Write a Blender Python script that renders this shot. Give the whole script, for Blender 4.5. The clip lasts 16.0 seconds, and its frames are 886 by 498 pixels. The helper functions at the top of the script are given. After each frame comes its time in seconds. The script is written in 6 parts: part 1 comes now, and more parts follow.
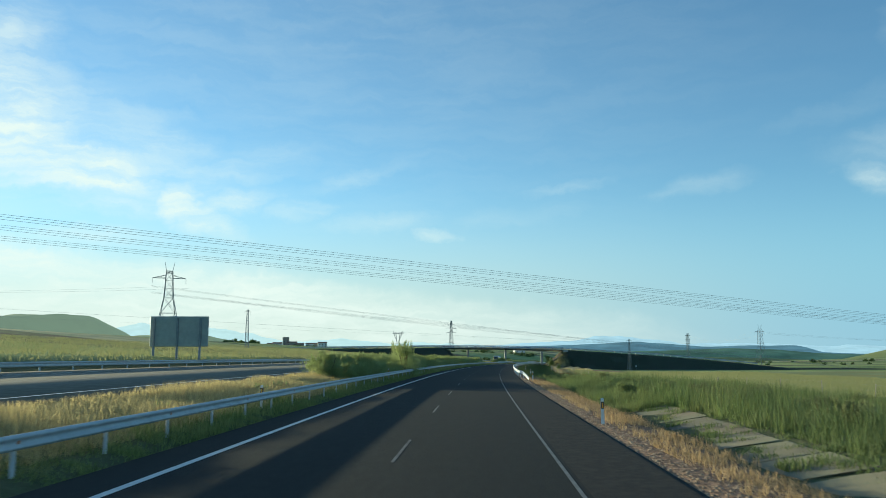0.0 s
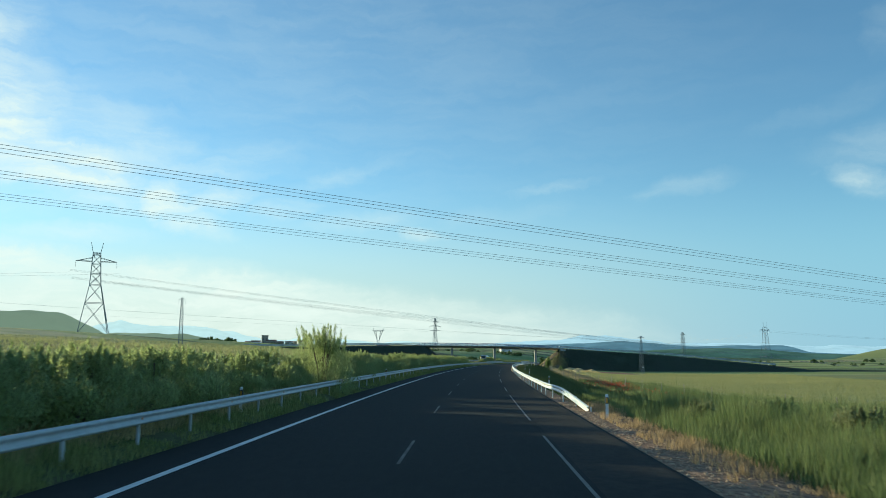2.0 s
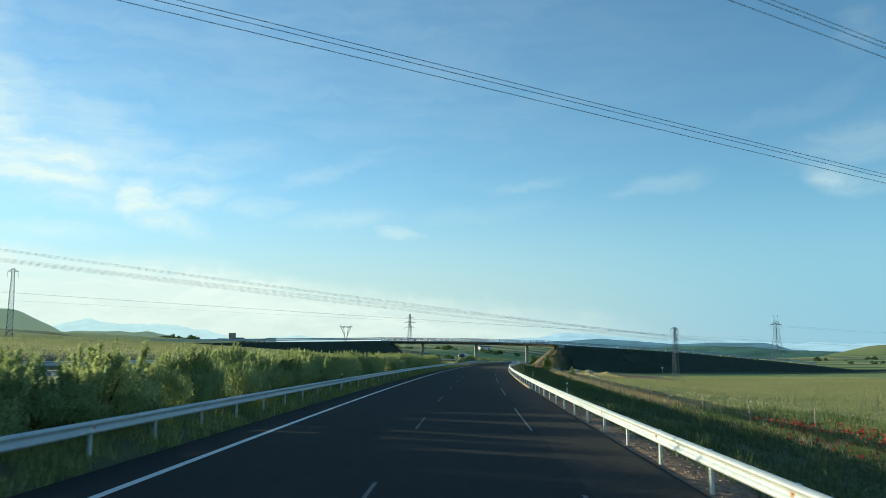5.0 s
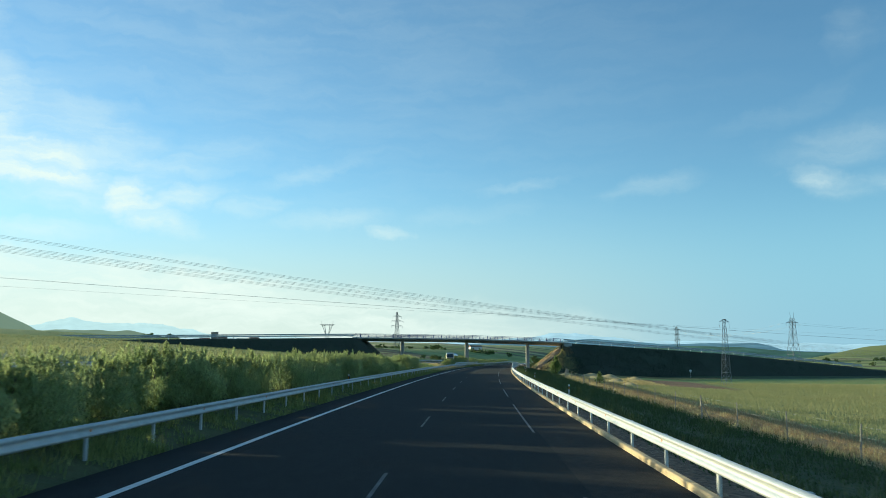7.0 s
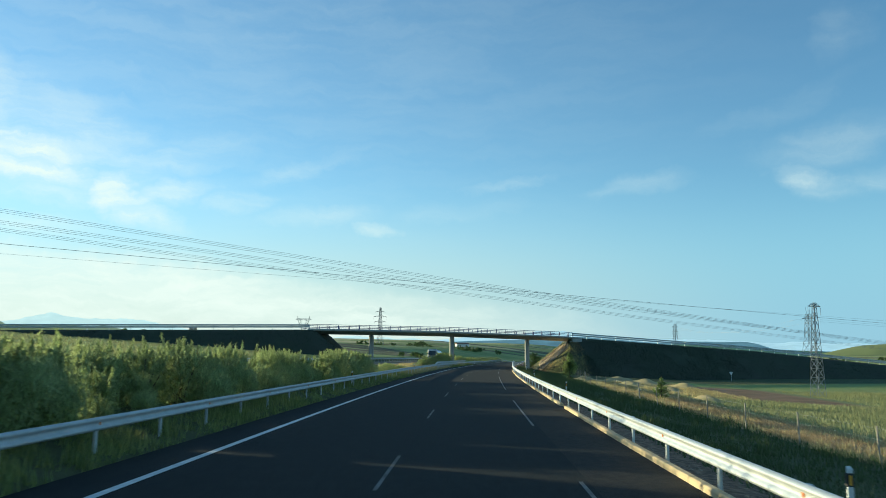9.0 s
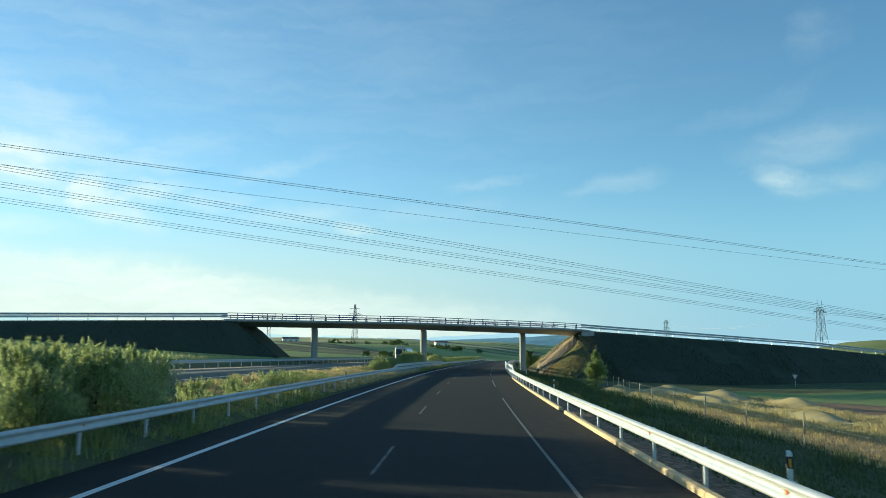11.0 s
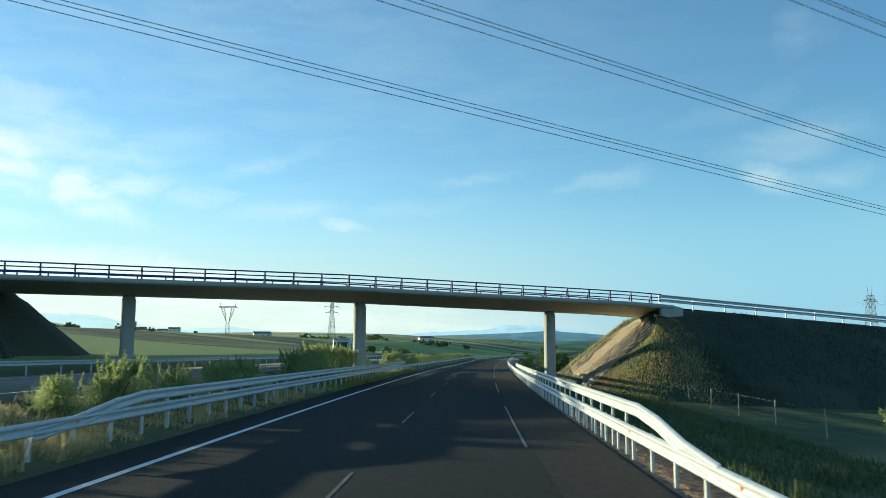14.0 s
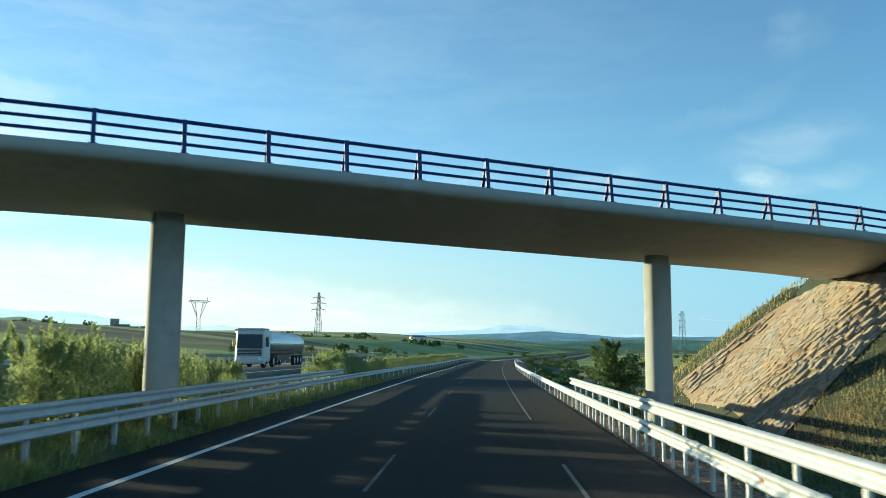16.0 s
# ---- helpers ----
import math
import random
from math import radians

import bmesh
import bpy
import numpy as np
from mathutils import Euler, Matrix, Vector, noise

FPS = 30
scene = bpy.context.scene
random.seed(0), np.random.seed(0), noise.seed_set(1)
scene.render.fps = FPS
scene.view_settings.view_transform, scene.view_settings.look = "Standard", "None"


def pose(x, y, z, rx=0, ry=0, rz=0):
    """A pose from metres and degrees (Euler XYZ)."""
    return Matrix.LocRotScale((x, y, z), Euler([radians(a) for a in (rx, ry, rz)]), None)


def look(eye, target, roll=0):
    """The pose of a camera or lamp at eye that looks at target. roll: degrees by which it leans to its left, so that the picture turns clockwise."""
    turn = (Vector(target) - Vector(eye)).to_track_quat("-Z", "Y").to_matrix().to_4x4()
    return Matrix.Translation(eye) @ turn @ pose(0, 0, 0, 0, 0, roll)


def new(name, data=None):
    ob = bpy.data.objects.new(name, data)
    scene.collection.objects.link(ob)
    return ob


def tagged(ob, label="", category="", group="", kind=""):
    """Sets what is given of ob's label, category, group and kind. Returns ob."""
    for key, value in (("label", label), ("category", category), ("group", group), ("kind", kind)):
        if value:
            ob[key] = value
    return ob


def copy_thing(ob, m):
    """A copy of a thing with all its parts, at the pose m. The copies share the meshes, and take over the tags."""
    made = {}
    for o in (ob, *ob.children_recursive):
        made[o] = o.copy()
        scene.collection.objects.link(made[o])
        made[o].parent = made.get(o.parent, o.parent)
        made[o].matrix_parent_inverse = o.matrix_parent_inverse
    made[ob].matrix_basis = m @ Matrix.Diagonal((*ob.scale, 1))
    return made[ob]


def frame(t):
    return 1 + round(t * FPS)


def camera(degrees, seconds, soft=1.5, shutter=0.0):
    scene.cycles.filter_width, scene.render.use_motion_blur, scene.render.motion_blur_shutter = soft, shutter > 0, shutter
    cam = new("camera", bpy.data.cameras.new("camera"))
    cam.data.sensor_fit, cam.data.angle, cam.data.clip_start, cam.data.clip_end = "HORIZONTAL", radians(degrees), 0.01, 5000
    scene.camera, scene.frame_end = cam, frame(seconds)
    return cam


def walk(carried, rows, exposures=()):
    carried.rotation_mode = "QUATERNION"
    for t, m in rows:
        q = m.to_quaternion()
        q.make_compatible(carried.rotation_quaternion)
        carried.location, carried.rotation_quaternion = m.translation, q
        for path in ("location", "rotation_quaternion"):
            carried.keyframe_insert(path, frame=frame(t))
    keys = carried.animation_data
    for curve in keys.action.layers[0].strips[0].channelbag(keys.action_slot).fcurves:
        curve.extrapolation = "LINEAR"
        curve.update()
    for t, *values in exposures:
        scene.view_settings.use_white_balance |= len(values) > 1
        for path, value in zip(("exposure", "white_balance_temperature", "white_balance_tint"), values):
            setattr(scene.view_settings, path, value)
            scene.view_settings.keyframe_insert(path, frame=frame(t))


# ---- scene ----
cam = camera(56.10, 16.0, soft=0.8, shutter=0.15)
PATH = [
    (0.0, 0.000, 0.000, 2.400, 97.495, 0.014, 1.968),
    (0.5, -0.048, 12.578, 2.434, 97.465, 0.065, 1.772),
    (1.0, -0.050, 25.172, 2.469, 97.458, 0.111, 1.548),
    (1.5, 0.005, 37.779, 2.503, 97.447, 0.140, 1.260),
    (2.0, 0.125, 50.377, 2.532, 97.436, 0.172, 0.948),
    (2.5, 0.314, 62.935, 2.559, 97.474, 0.201, 0.632),
    (3.0, 0.569, 75.401, 2.586, 97.482, 0.185, 0.329),
    (3.5, 0.886, 87.791, 2.608, 97.467, 0.136, 0.043),
    (4.0, 1.257, 100.117, 2.626, 97.420, 0.088, -0.192),
    (4.5, 1.674, 112.383, 2.645, 97.364, 0.054, -0.401),
    (5.0, 2.133, 124.591, 2.665, 97.325, 0.038, -0.598),
    (5.5, 2.630, 136.743, 2.688, 97.313, 0.042, -0.789),
    (6.0, 3.165, 148.842, 2.711, 97.323, 0.064, -0.971),
    (6.5, 3.734, 160.893, 2.731, 97.338, 0.096, -1.136),
    (7.0, 4.333, 172.897, 2.716, 97.330, 0.127, -1.272),
    (7.5, 4.963, 184.849, 2.702, 97.270, 0.196, -1.457),
    (8.0, 5.630, 196.762, 2.687, 97.218, 0.281, -1.654),
    (8.5, 6.343, 208.661, 2.660, 97.180, 0.357, -1.897),
    (9.0, 7.111, 220.625, 2.629, 97.170, 0.370, -2.149),
    (9.5, 7.942, 232.630, 2.597, 97.168, 0.298, -2.464),
    (10.0, 8.845, 244.656, 2.573, 97.161, 0.203, -2.825),
    (10.5, 9.827, 256.684, 2.562, 97.142, 0.120, -3.204),
    (11.0, 10.886, 268.698, 2.551, 97.110, 0.066, -3.568),
    (11.5, 12.014, 280.681, 2.540, 97.069, 0.047, -3.881),
    (12.0, 13.193, 292.615, 2.539, 97.035, 0.064, -4.103),
    (12.5, 14.413, 304.518, 2.538, 96.968, 0.089, -4.297),
    (13.0, 15.675, 316.441, 2.538, 96.905, 0.090, -4.484),
    (13.5, 16.961, 328.352, 2.499, 96.842, 0.094, -4.540),
    (14.0, 18.235, 340.184, 2.444, 96.851, 0.134, -4.449),
    (14.5, 19.487, 351.983, 2.389, 96.911, 0.191, -4.361),
    (15.0, 20.733, 363.798, 2.339, 96.910, 0.258, -4.375),
    (15.5, 21.995, 375.610, 2.300, 96.923, 0.359, -4.518),
    (16.0, 23.303, 387.434, 2.261, 96.855, 0.448, -4.807),
]
walk(cam, [(t, pose(x, y, z, rx, 0, rz) @ pose(0, 0, 0, 0, 0, roll)) for t, x, y, z, rx, roll, rz in PATH], [(0.0, 0.85, 5950, -9), (8.5, 0.88, 5950, -9), (12.0, 0.96, 5950, -9), (14.5, 1.03, 5950, -9), (16.0, 1.13, 5950, -9)])

# The road's centre line x(y) and height z(y), by polynomials in y / 100.
CX = [-0.00622, 0.08899, -0.48573, 1.28006, -0.07696, 0.72560, -2.36029]
CZ = [-0.00289, 0.02944, -0.18467, 0.41397, -0.01279]
CX_END, CX_SLOPE = 480.0, float(np.polyval(np.polyder(CX), 4.8)) / 100
CX_START_SLOPE = float(np.polyval(np.polyder(CX), 0.0)) / 100


def road_x(y):
    y = np.asarray(y, float)
    inside = np.polyval(CX, np.clip(y, 0, CX_END) / 100)
    past = np.maximum(y - CX_END, 0)
    bend = np.where(past < 520, 0.00015 * past ** 2, 0.00015 * 520 * (2 * past - 520))
    return inside + past * CX_SLOPE + bend + np.minimum(y, 0) * CX_START_SLOPE


def road_slope(y):
    return (road_x(np.asarray(y, float) + 0.5) - road_x(np.asarray(y, float) - 0.5))


def road_dip(y):
    """How far the road has sunk beyond the crest after the overpass."""
    t = np.clip((np.asarray(y, float) - 590) / 230, 0, 1)
    return 4.5 * t * t * (3 - 2 * t)


def road_z(y):
    return np.polyval(CZ, np.clip(np.asarray(y, float), 0, 520) / 100) - road_dip(y)


def at(y, l, z=0.0):
    """The place l metres right of the road's centre line at y, z above the road."""
    s = road_slope(y)
    k = 1 / np.sqrt(1 + s * s)
    return np.array([road_x(y) + l * k, y - l * s * k, road_z(y) + z])


def heading(y):
    return -math.degrees(math.atan(float(road_slope(y))))


# ---- light ----
SUN_AZ, SUN_EL = -61.0, 7.6
world = bpy.data.worlds.new("world")
scene.world = world
world.use_nodes = True
wt = world.node_tree
wt.nodes.clear()
w_out = wt.nodes.new("ShaderNodeOutputWorld")
w_bg = wt.nodes.new("ShaderNodeBackground")
w_sky = wt.nodes.new("ShaderNodeTexSky")
w_sky.sky_type = 'NISHITA'
w_sky.sun_disc = False
w_sky.sun_elevation = radians(SUN_EL)
w_sky.sun_rotation = radians(SUN_AZ)
w_sky.altitude = 800
w_sky.air_density, w_sky.dust_density, w_sky.ozone_density = 1.0, 0.1, 2.6
w_bg.inputs["Strength"].default_value = 0.128
# thin cirrus: feathered wisps laid out by azimuth and elevation in degrees
w_tc = wt.nodes.new("ShaderNodeTexCoord")
w_sep = wt.nodes.new("ShaderNodeSeparateXYZ")
wt.links.new(w_tc.outputs["Generated"], w_sep.inputs[0])


def w_op(op, a, c=None, clamp=False):
    x = wt.nodes.new("ShaderNodeMath")
    x.operation = op
    x.use_clamp = clamp
    for k, q in enumerate((a, c)):
        if isinstance(q, (int, float)):
            x.inputs[k].default_value = q
        elif q is not None:
            wt.links.new(q, x.inputs[k])
    return x.outputs[0]


def w_vec(op, a, c):
    x = wt.nodes.new("ShaderNodeVectorMath")
    x.operation = op
    for k, q in enumerate((a, c)):
        if isinstance(q, tuple):
            x.inputs[k].default_value = q
        else:
            wt.links.new(q, x.inputs[k])
    return x.outputs[0]


def w_noise(vec, scale, detail, rough=0.55):
    n = wt.nodes.new("ShaderNodeTexNoise")
    n.inputs["Scale"].default_value = scale
    n.inputs["Detail"].default_value = detail
    n.inputs["Roughness"].default_value = rough
    wt.links.new(vec, n.inputs[0])
    return n


def w_range(src, a, c, lo, hi):
    r = wt.nodes.new("ShaderNodeMapRange")
    r.interpolation_type = 'SMOOTHSTEP'
    for k, q in enumerate((a, c, lo, hi)):
        r.inputs[k + 1].default_value = q
    wt.links.new(src, r.inputs[0])
    return r.outputs[0]


w_pol = wt.nodes.new("ShaderNodeCombineXYZ")
wt.links.new(w_op('MULTIPLY', w_op('ARCTAN2', w_sep.outputs["X"], w_sep.outputs["Y"]), 57.2958), w_pol.inputs[0])
wt.links.new(w_op('MULTIPLY', w_op('ARCSINE', w_sep.outputs["Z"]), 57.2958), w_pol.inputs[1])
w_big = w_vec('MULTIPLY', w_vec('SUBTRACT', w_noise(w_pol.outputs[0], 0.16, 4).outputs["Color"], (0.5, 0.5, 0.5)), (5.0, 2.2, 0.0))
w_fine = w_vec('MULTIPLY', w_vec('SUBTRACT', w_noise(w_pol.outputs[0], 0.7, 6, 0.65).outputs["Color"], (0.5, 0.5, 0.5)), (2.4, 1.1, 0.0))
w_bent = w_vec('ADD', w_pol.outputs[0], w_vec('ADD', w_big, w_fine))
w_str = wt.nodes.new("ShaderNodeMapping")
w_str.inputs["Rotation"].default_value = (0, 0, radians(-9))
w_str.inputs["Scale"].default_value = (0.14, 0.75, 1)
wt.links.new(w_bent, w_str.inputs[0])
w_rmp = w_range(w_noise(w_str.outputs[0], 1.0, 9, 0.6).outputs["Fac"], 0.3, 0.72, 0.38, 1.0)


def wisp(az, el, length, height, lean, k, core=0.0):
    """How far a direction lies inside one long feathered wisp."""
    m = wt.nodes.new("ShaderNodeMapping")
    m.vector_type = 'TEXTURE'
    m.inputs["Location"].default_value = (az, el, 0)
    m.inputs["Rotation"].default_value = (0, 0, radians(lean))
    m.inputs["Scale"].default_value = (length, height, 1)
    wt.links.new(w_bent, m.inputs[0])
    d = wt.nodes.new("ShaderNodeVectorMath")
    d.operation = 'LENGTH'
    wt.links.new(m.outputs[0], d.inputs[0])
    return w_range(d.outputs["Value"], core, 1.25, k, 0.0)


WISPS = ((-33, 15.6, 11, 6.2, -20, 1.2), (-27.5, 12.4, 9, 3.0, -14, 1.35), (-31, 18.8, 6, 3.6, 30, 0.7), (-22, 13.4, 10, 4.4, -20, 0.5),
         (-18.6, 9.4, 3.8, 1.3, -24, 1.2), (-20.0, 10.8, 2.4, 1.5, 10, 0.9), (-15.6, 10.3, 4.6, 1.3, 12, 0.75), (-12.0, 9.9, 3.4, 1.0, 5, 0.4),
         (-17, 12.5, 8, 2.4, 14, 0.4), (-9, 12, 8, 1.0, 18, 0.28), (-2.6, 8.4, 1.9, 0.6, -8, 0.6), (-6.5, 9.2, 5, 1.0, 6, 0.35),
         (6.5, 11.7, 5, 0.6, 8, 0.2), (3, 9.8, 6, 1.0, 5, 0.18), (15.5, 11.4, 4.0, 0.9, 6, 0.2), (26.5, 11.2, 2.6, 1.1, -18, 0.42), (30, 11, 3, 1.0, 0, 0.22),
         (27.5, 13.4, 5, 1.6, 8, 0.24), (28.4, 20, 2.2, 2.0, 0, 0.12), (24, 15.5, 7, 1.0, 18, 0.08), (9, 16, 9, 1.2, 14, 0.07),
         (-25, 7.9, 6, 0.9, 4, 0.4), (-20, 20, 45, 16, 0, 0.16), (-60, 25, 26, 13, 0, 0.6), (150, 25, 40, 13, 0, 0.4))
w_all = wisp(-33, 4.4, 17, 3.3, -5, 1.3, 0.55)
for q in ((-14, 3.4, 17, 2.5, -7, 1.2, 0.5), (-1, 2.3, 15, 2.0, -4, 0.75, 0.3)) + WISPS:
    w_all = w_op('MAXIMUM', w_all, wisp(*q), True)
w_mix = wt.nodes.new("ShaderNodeMix")
w_mix.data_type = 'RGBA'
w_side = wt.nodes.new("ShaderNodeVectorMath")
w_side.operation = 'DOT_PRODUCT'
w_side.inputs[1].default_value = (-0.62, 0.78, -0.1)
wt.links.new(w_tc.outputs["Generated"], w_side.inputs[0])
wt.links.new(w_op('MULTIPLY', w_all, w_rmp, True), w_mix.inputs["Factor"])
w_mix.inputs[7].default_value = (4.2, 4.15, 3.9, 1)
# haze low over the land, warm towards the sun and pale blue away from it
w_low = wt.nodes.new("ShaderNodeMapRange")
w_low.interpolation_type = 'SMOOTHERSTEP'
w_low.inputs[1].default_value, w_low.inputs[2].default_value = 0.0, 0.24
w_low.inputs[3].default_value, w_low.inputs[4].default_value = 0.88, 0.0
wt.links.new(w_sep.outputs["Z"], w_low.inputs[0])
w_hz = wt.nodes.new("ShaderNodeMix")
w_hz.data_type = 'RGBA'
w_hz.inputs[6].default_value = (1.38, 2.32, 3.2, 1)
w_hz.inputs[7].default_value = (2.95, 3.08, 2.98, 1)
w_sm2 = wt.nodes.new("ShaderNodeMapRange")
w_sm2.inputs[1].default_value, w_sm2.inputs[2].default_value = 0.38, 0.95
w_sm2.interpolation_type = 'SMOOTHSTEP'
wt.links.new(w_side.outputs["Value"], w_sm2.inputs[0])
wt.links.new(w_sm2.outputs[0], w_hz.inputs["Factor"])
w_fin = wt.nodes.new("ShaderNodeMix")
w_fin.data_type = 'RGBA'
wt.links.new(w_low.outputs[0], w_fin.inputs["Factor"])
wt.links.new(w_sky.outputs[0], w_fin.inputs[6])
wt.links.new(w_hz.outputs[2], w_fin.inputs[7])
wt.links.new(w_fin.outputs[2], w_mix.inputs[6])
wt.links.new(w_mix.outputs[2], w_bg.inputs[0])
wt.links.new(w_bg.outputs[0], w_out.inputs[0])

sun_data = bpy.data.lights.new("sun", 'SUN')
sun_data.energy = 4.6
sun_data.angle = radians(0.6)
sun_data.color = (1.0, 0.82, 0.54)
sun = new("sun", sun_data)
sun.matrix_world = look((0, 0, 50), (-math.sin(radians(SUN_AZ)) * 10, -math.cos(radians(SUN_AZ)) * 10, 50 - 10 * math.tan(radians(SUN_EL))))


# ---- materials ----
def mat(name, base, second=None, scale=1.0, rough=0.8, metal=0.0, bump=0.0, bump_scale=20.0, third=None, stretch=(1, 1, 1), spec=0.5, island=0.0, object_random=0.0, transmit=0.0):
    m = bpy.data.materials.new(name)
    m.use_nodes = True
    nt = m.node_tree
    b = nt.nodes["Principled BSDF"]
    b.inputs["Roughness"].default_value = rough
    b.inputs["Metallic"].default_value = metal
    b.inputs["Specular IOR Level"].default_value = spec
    geo = nt.nodes.new("ShaderNodeNewGeometry")
    mp = nt.nodes.new("ShaderNodeMapping")
    mp.inputs["Scale"].default_value = stretch
    nt.links.new(geo.outputs["Position"], mp.inputs[0])
    second = second or tuple(c * 0.75 for c in base)
    n1 = nt.nodes.new("ShaderNodeTexNoise")
    n1.inputs["Scale"].default_value = scale
    n1.inputs["Detail"].default_value = 6
    n1.inputs["Roughness"].default_value = 0.6
    nt.links.new(mp.outputs[0], n1.inputs[0])
    r1 = nt.nodes.new("ShaderNodeMapRange")
    r1.inputs[1].default_value, r1.inputs[2].default_value = 0.3, 0.7
    nt.links.new(n1.outputs["Fac"], r1.inputs[0])
    mx = nt.nodes.new("ShaderNodeMix")
    mx.data_type = 'RGBA'
    nt.links.new(r1.outputs[0], mx.inputs["Factor"])
    mx.inputs[6].default_value = (*base, 1)
    mx.inputs[7].default_value = (*second, 1)
    out = mx.outputs[2]
    if third:
        n2 = nt.nodes.new("ShaderNodeTexNoise")
        n2.inputs["Scale"].default_value = scale * 0.13
        n2.inputs["Detail"].default_value = 4
        nt.links.new(mp.outputs[0], n2.inputs[0])
        r2 = nt.nodes.new("ShaderNodeMapRange")
        r2.inputs[1].default_value, r2.inputs[2].default_value = 0.42, 0.62
        nt.links.new(n2.outputs["Fac"], r2.inputs[0])
        m2 = nt.nodes.new("ShaderNodeMix")
        m2.data_type = 'RGBA'
        nt.links.new(r2.outputs[0], m2.inputs["Factor"])
        nt.links.new(out, m2.inputs[6])
        m2.inputs[7].default_value = (*third, 1)
        out = m2.outputs[2]
    if island or object_random:
        src = geo.outputs["Random Per Island"]
        if object_random:
            oi = nt.nodes.new("ShaderNodeObjectInfo")
            src = oi.outputs["Random"]
        k = island or object_random
        rr = nt.nodes.new("ShaderNodeMapRange")
        rr.inputs[3].default_value, rr.inputs[4].default_value = 1 - k, 1 + k
        nt.links.new(src, rr.inputs[0])
        hs = nt.nodes.new("ShaderNodeHueSaturation")
        nt.links.new(rr.outputs[0], hs.inputs["Value"])
        nt.links.new(out, hs.inputs["Color"])
        out = hs.outputs[0]
    nt.links.new(out, b.inputs["Base Color"])
    if bump:
        n3 = nt.nodes.new("ShaderNodeTexNoise")
        n3.inputs["Scale"].default_value = bump_scale
        n3.inputs["Detail"].default_value = 5
        nt.links.new(geo.outputs["Position"], n3.inputs[0])
        bp = nt.nodes.new("ShaderNodeBump")
        bp.inputs["Strength"].default_value = bump
        bp.inputs["Distance"].default_value = 0.02
        nt.links.new(n3.outputs["Fac"], bp.inputs["Height"])
        nt.links.new(bp.outputs[0], b.inputs["Normal"])
    if transmit:
        tr = nt.nodes.new("ShaderNodeBsdfTranslucent")
        nt.links.new(out, tr.inputs[0])
        ms = nt.nodes.new("ShaderNodeMixShader")
        ms.inputs[0].default_value = transmit
        nt.links.new(b.outputs[0], ms.inputs[1])
        nt.links.new(tr.outputs[0], ms.inputs[2])
        nt.links.new(ms.outputs[0], nt.nodes["Material Output"].inputs[0])
    return m


M_ASPHALT = mat("asphalt", (0.0158, 0.0183, 0.0185), (0.0132, 0.0152, 0.0156), 40, 0.92, bump=0.35, bump_scale=90, third=(0.0185, 0.0205, 0.0203), stretch=(1, 0.25, 1), spec=0.15)
M_PAINT = mat("road_paint", (0.72, 0.72, 0.7), (0.5, 0.5, 0.49), 6, 0.6)
M_WORN = mat("worn_paint", (0.2, 0.2, 0.195), (0.07, 0.07, 0.07), 5, 0.75)
M_DASH = mat("very_worn_paint", (0.2, 0.2, 0.2), (0.03, 0.03, 0.03), 7, 0.8, third=(0.04, 0.04, 0.04))
M_GALV = mat("galvanised_steel", (0.62, 0.63, 0.62), (0.48, 0.5, 0.5), 3, 0.45, 0.55, bump=0.1, bump_scale=30)
# duller copy of the steel, with some shade of the backlit barriers in its colour
M_GALV_DULL = mat("dull_backlit_steel", (0.5, 0.52, 0.53), (0.4, 0.42, 0.43), 3, 0.6, 0.25, bump=0.1, bump_scale=30)
M_CONC = mat("concrete", (0.38, 0.38, 0.355), (0.29, 0.292, 0.275), 2.0, 0.85, bump=0.3, bump_scale=22, third=(0.33, 0.33, 0.305))
M_KERB = mat("kerb_concrete", (0.62, 0.47, 0.27), (0.46, 0.35, 0.2), 4, 0.9, bump=0.3)
M_RAIL = mat("dark_blue_steel", (0.012, 0.038, 0.16), (0.014, 0.04, 0.15), 4, 0.5, 0.0, spec=0.3)
M_LATT = mat("lattice_steel", (0.24, 0.26, 0.27), (0.18, 0.2, 0.21), 2, 0.6, 0.2)
M_WIRE = mat("conductor", (0.3, 0.31, 0.32), (0.22, 0.23, 0.24), 2, 0.6, 0.3)
M_DRY = mat("dry_grass", (0.55, 0.44, 0.23), (0.42, 0.35, 0.16), 8, 0.9, island=0.3, transmit=0.55)
M_RUST = mat("rusty_grass", (0.5, 0.35, 0.19), (0.36, 0.25, 0.13), 8, 0.9, island=0.3, transmit=0.35)
# dry straw tint, also lightened for the sunlit end of the bank
M_CONE = mat("dry_sunlit_bank_grass", (0.52, 0.42, 0.18), (0.33, 0.36, 0.12), 0.9, 0.9, island=0.3, third=(0.42, 0.27, 0.13), transmit=0.3)
# green taken far down: the shade on the bank's flank is in this colour
M_BANK_SHADE = mat("shaded_bank_grass", (0.027, 0.045, 0.026), (0.036, 0.052, 0.03), 0.5, 0.9, island=0.25, transmit=0.3)
M_GREEN = mat("green_grass", (0.19, 0.24, 0.07), (0.3, 0.3, 0.11), 0.6, 0.85, island=0.4, transmit=0.45)
# darker than the median's green: the shade on the slope is put into it
M_SLOPE = mat("shaded_slope_grass", (0.07, 0.1, 0.035), (0.1, 0.125, 0.045), 0.5, 0.9, island=0.35, third=(0.085, 0.11, 0.045), transmit=0.35)
M_LEAF = mat("shrub_leaf", (0.27, 0.33, 0.125), (0.37, 0.41, 0.185), 0.6, 0.75, island=0.3, transmit=0.6)
M_LEAF2 = mat("tree_leaf", (0.085, 0.14, 0.04), (0.13, 0.18, 0.055), 0.8, 0.7, island=0.4, transmit=0.3)
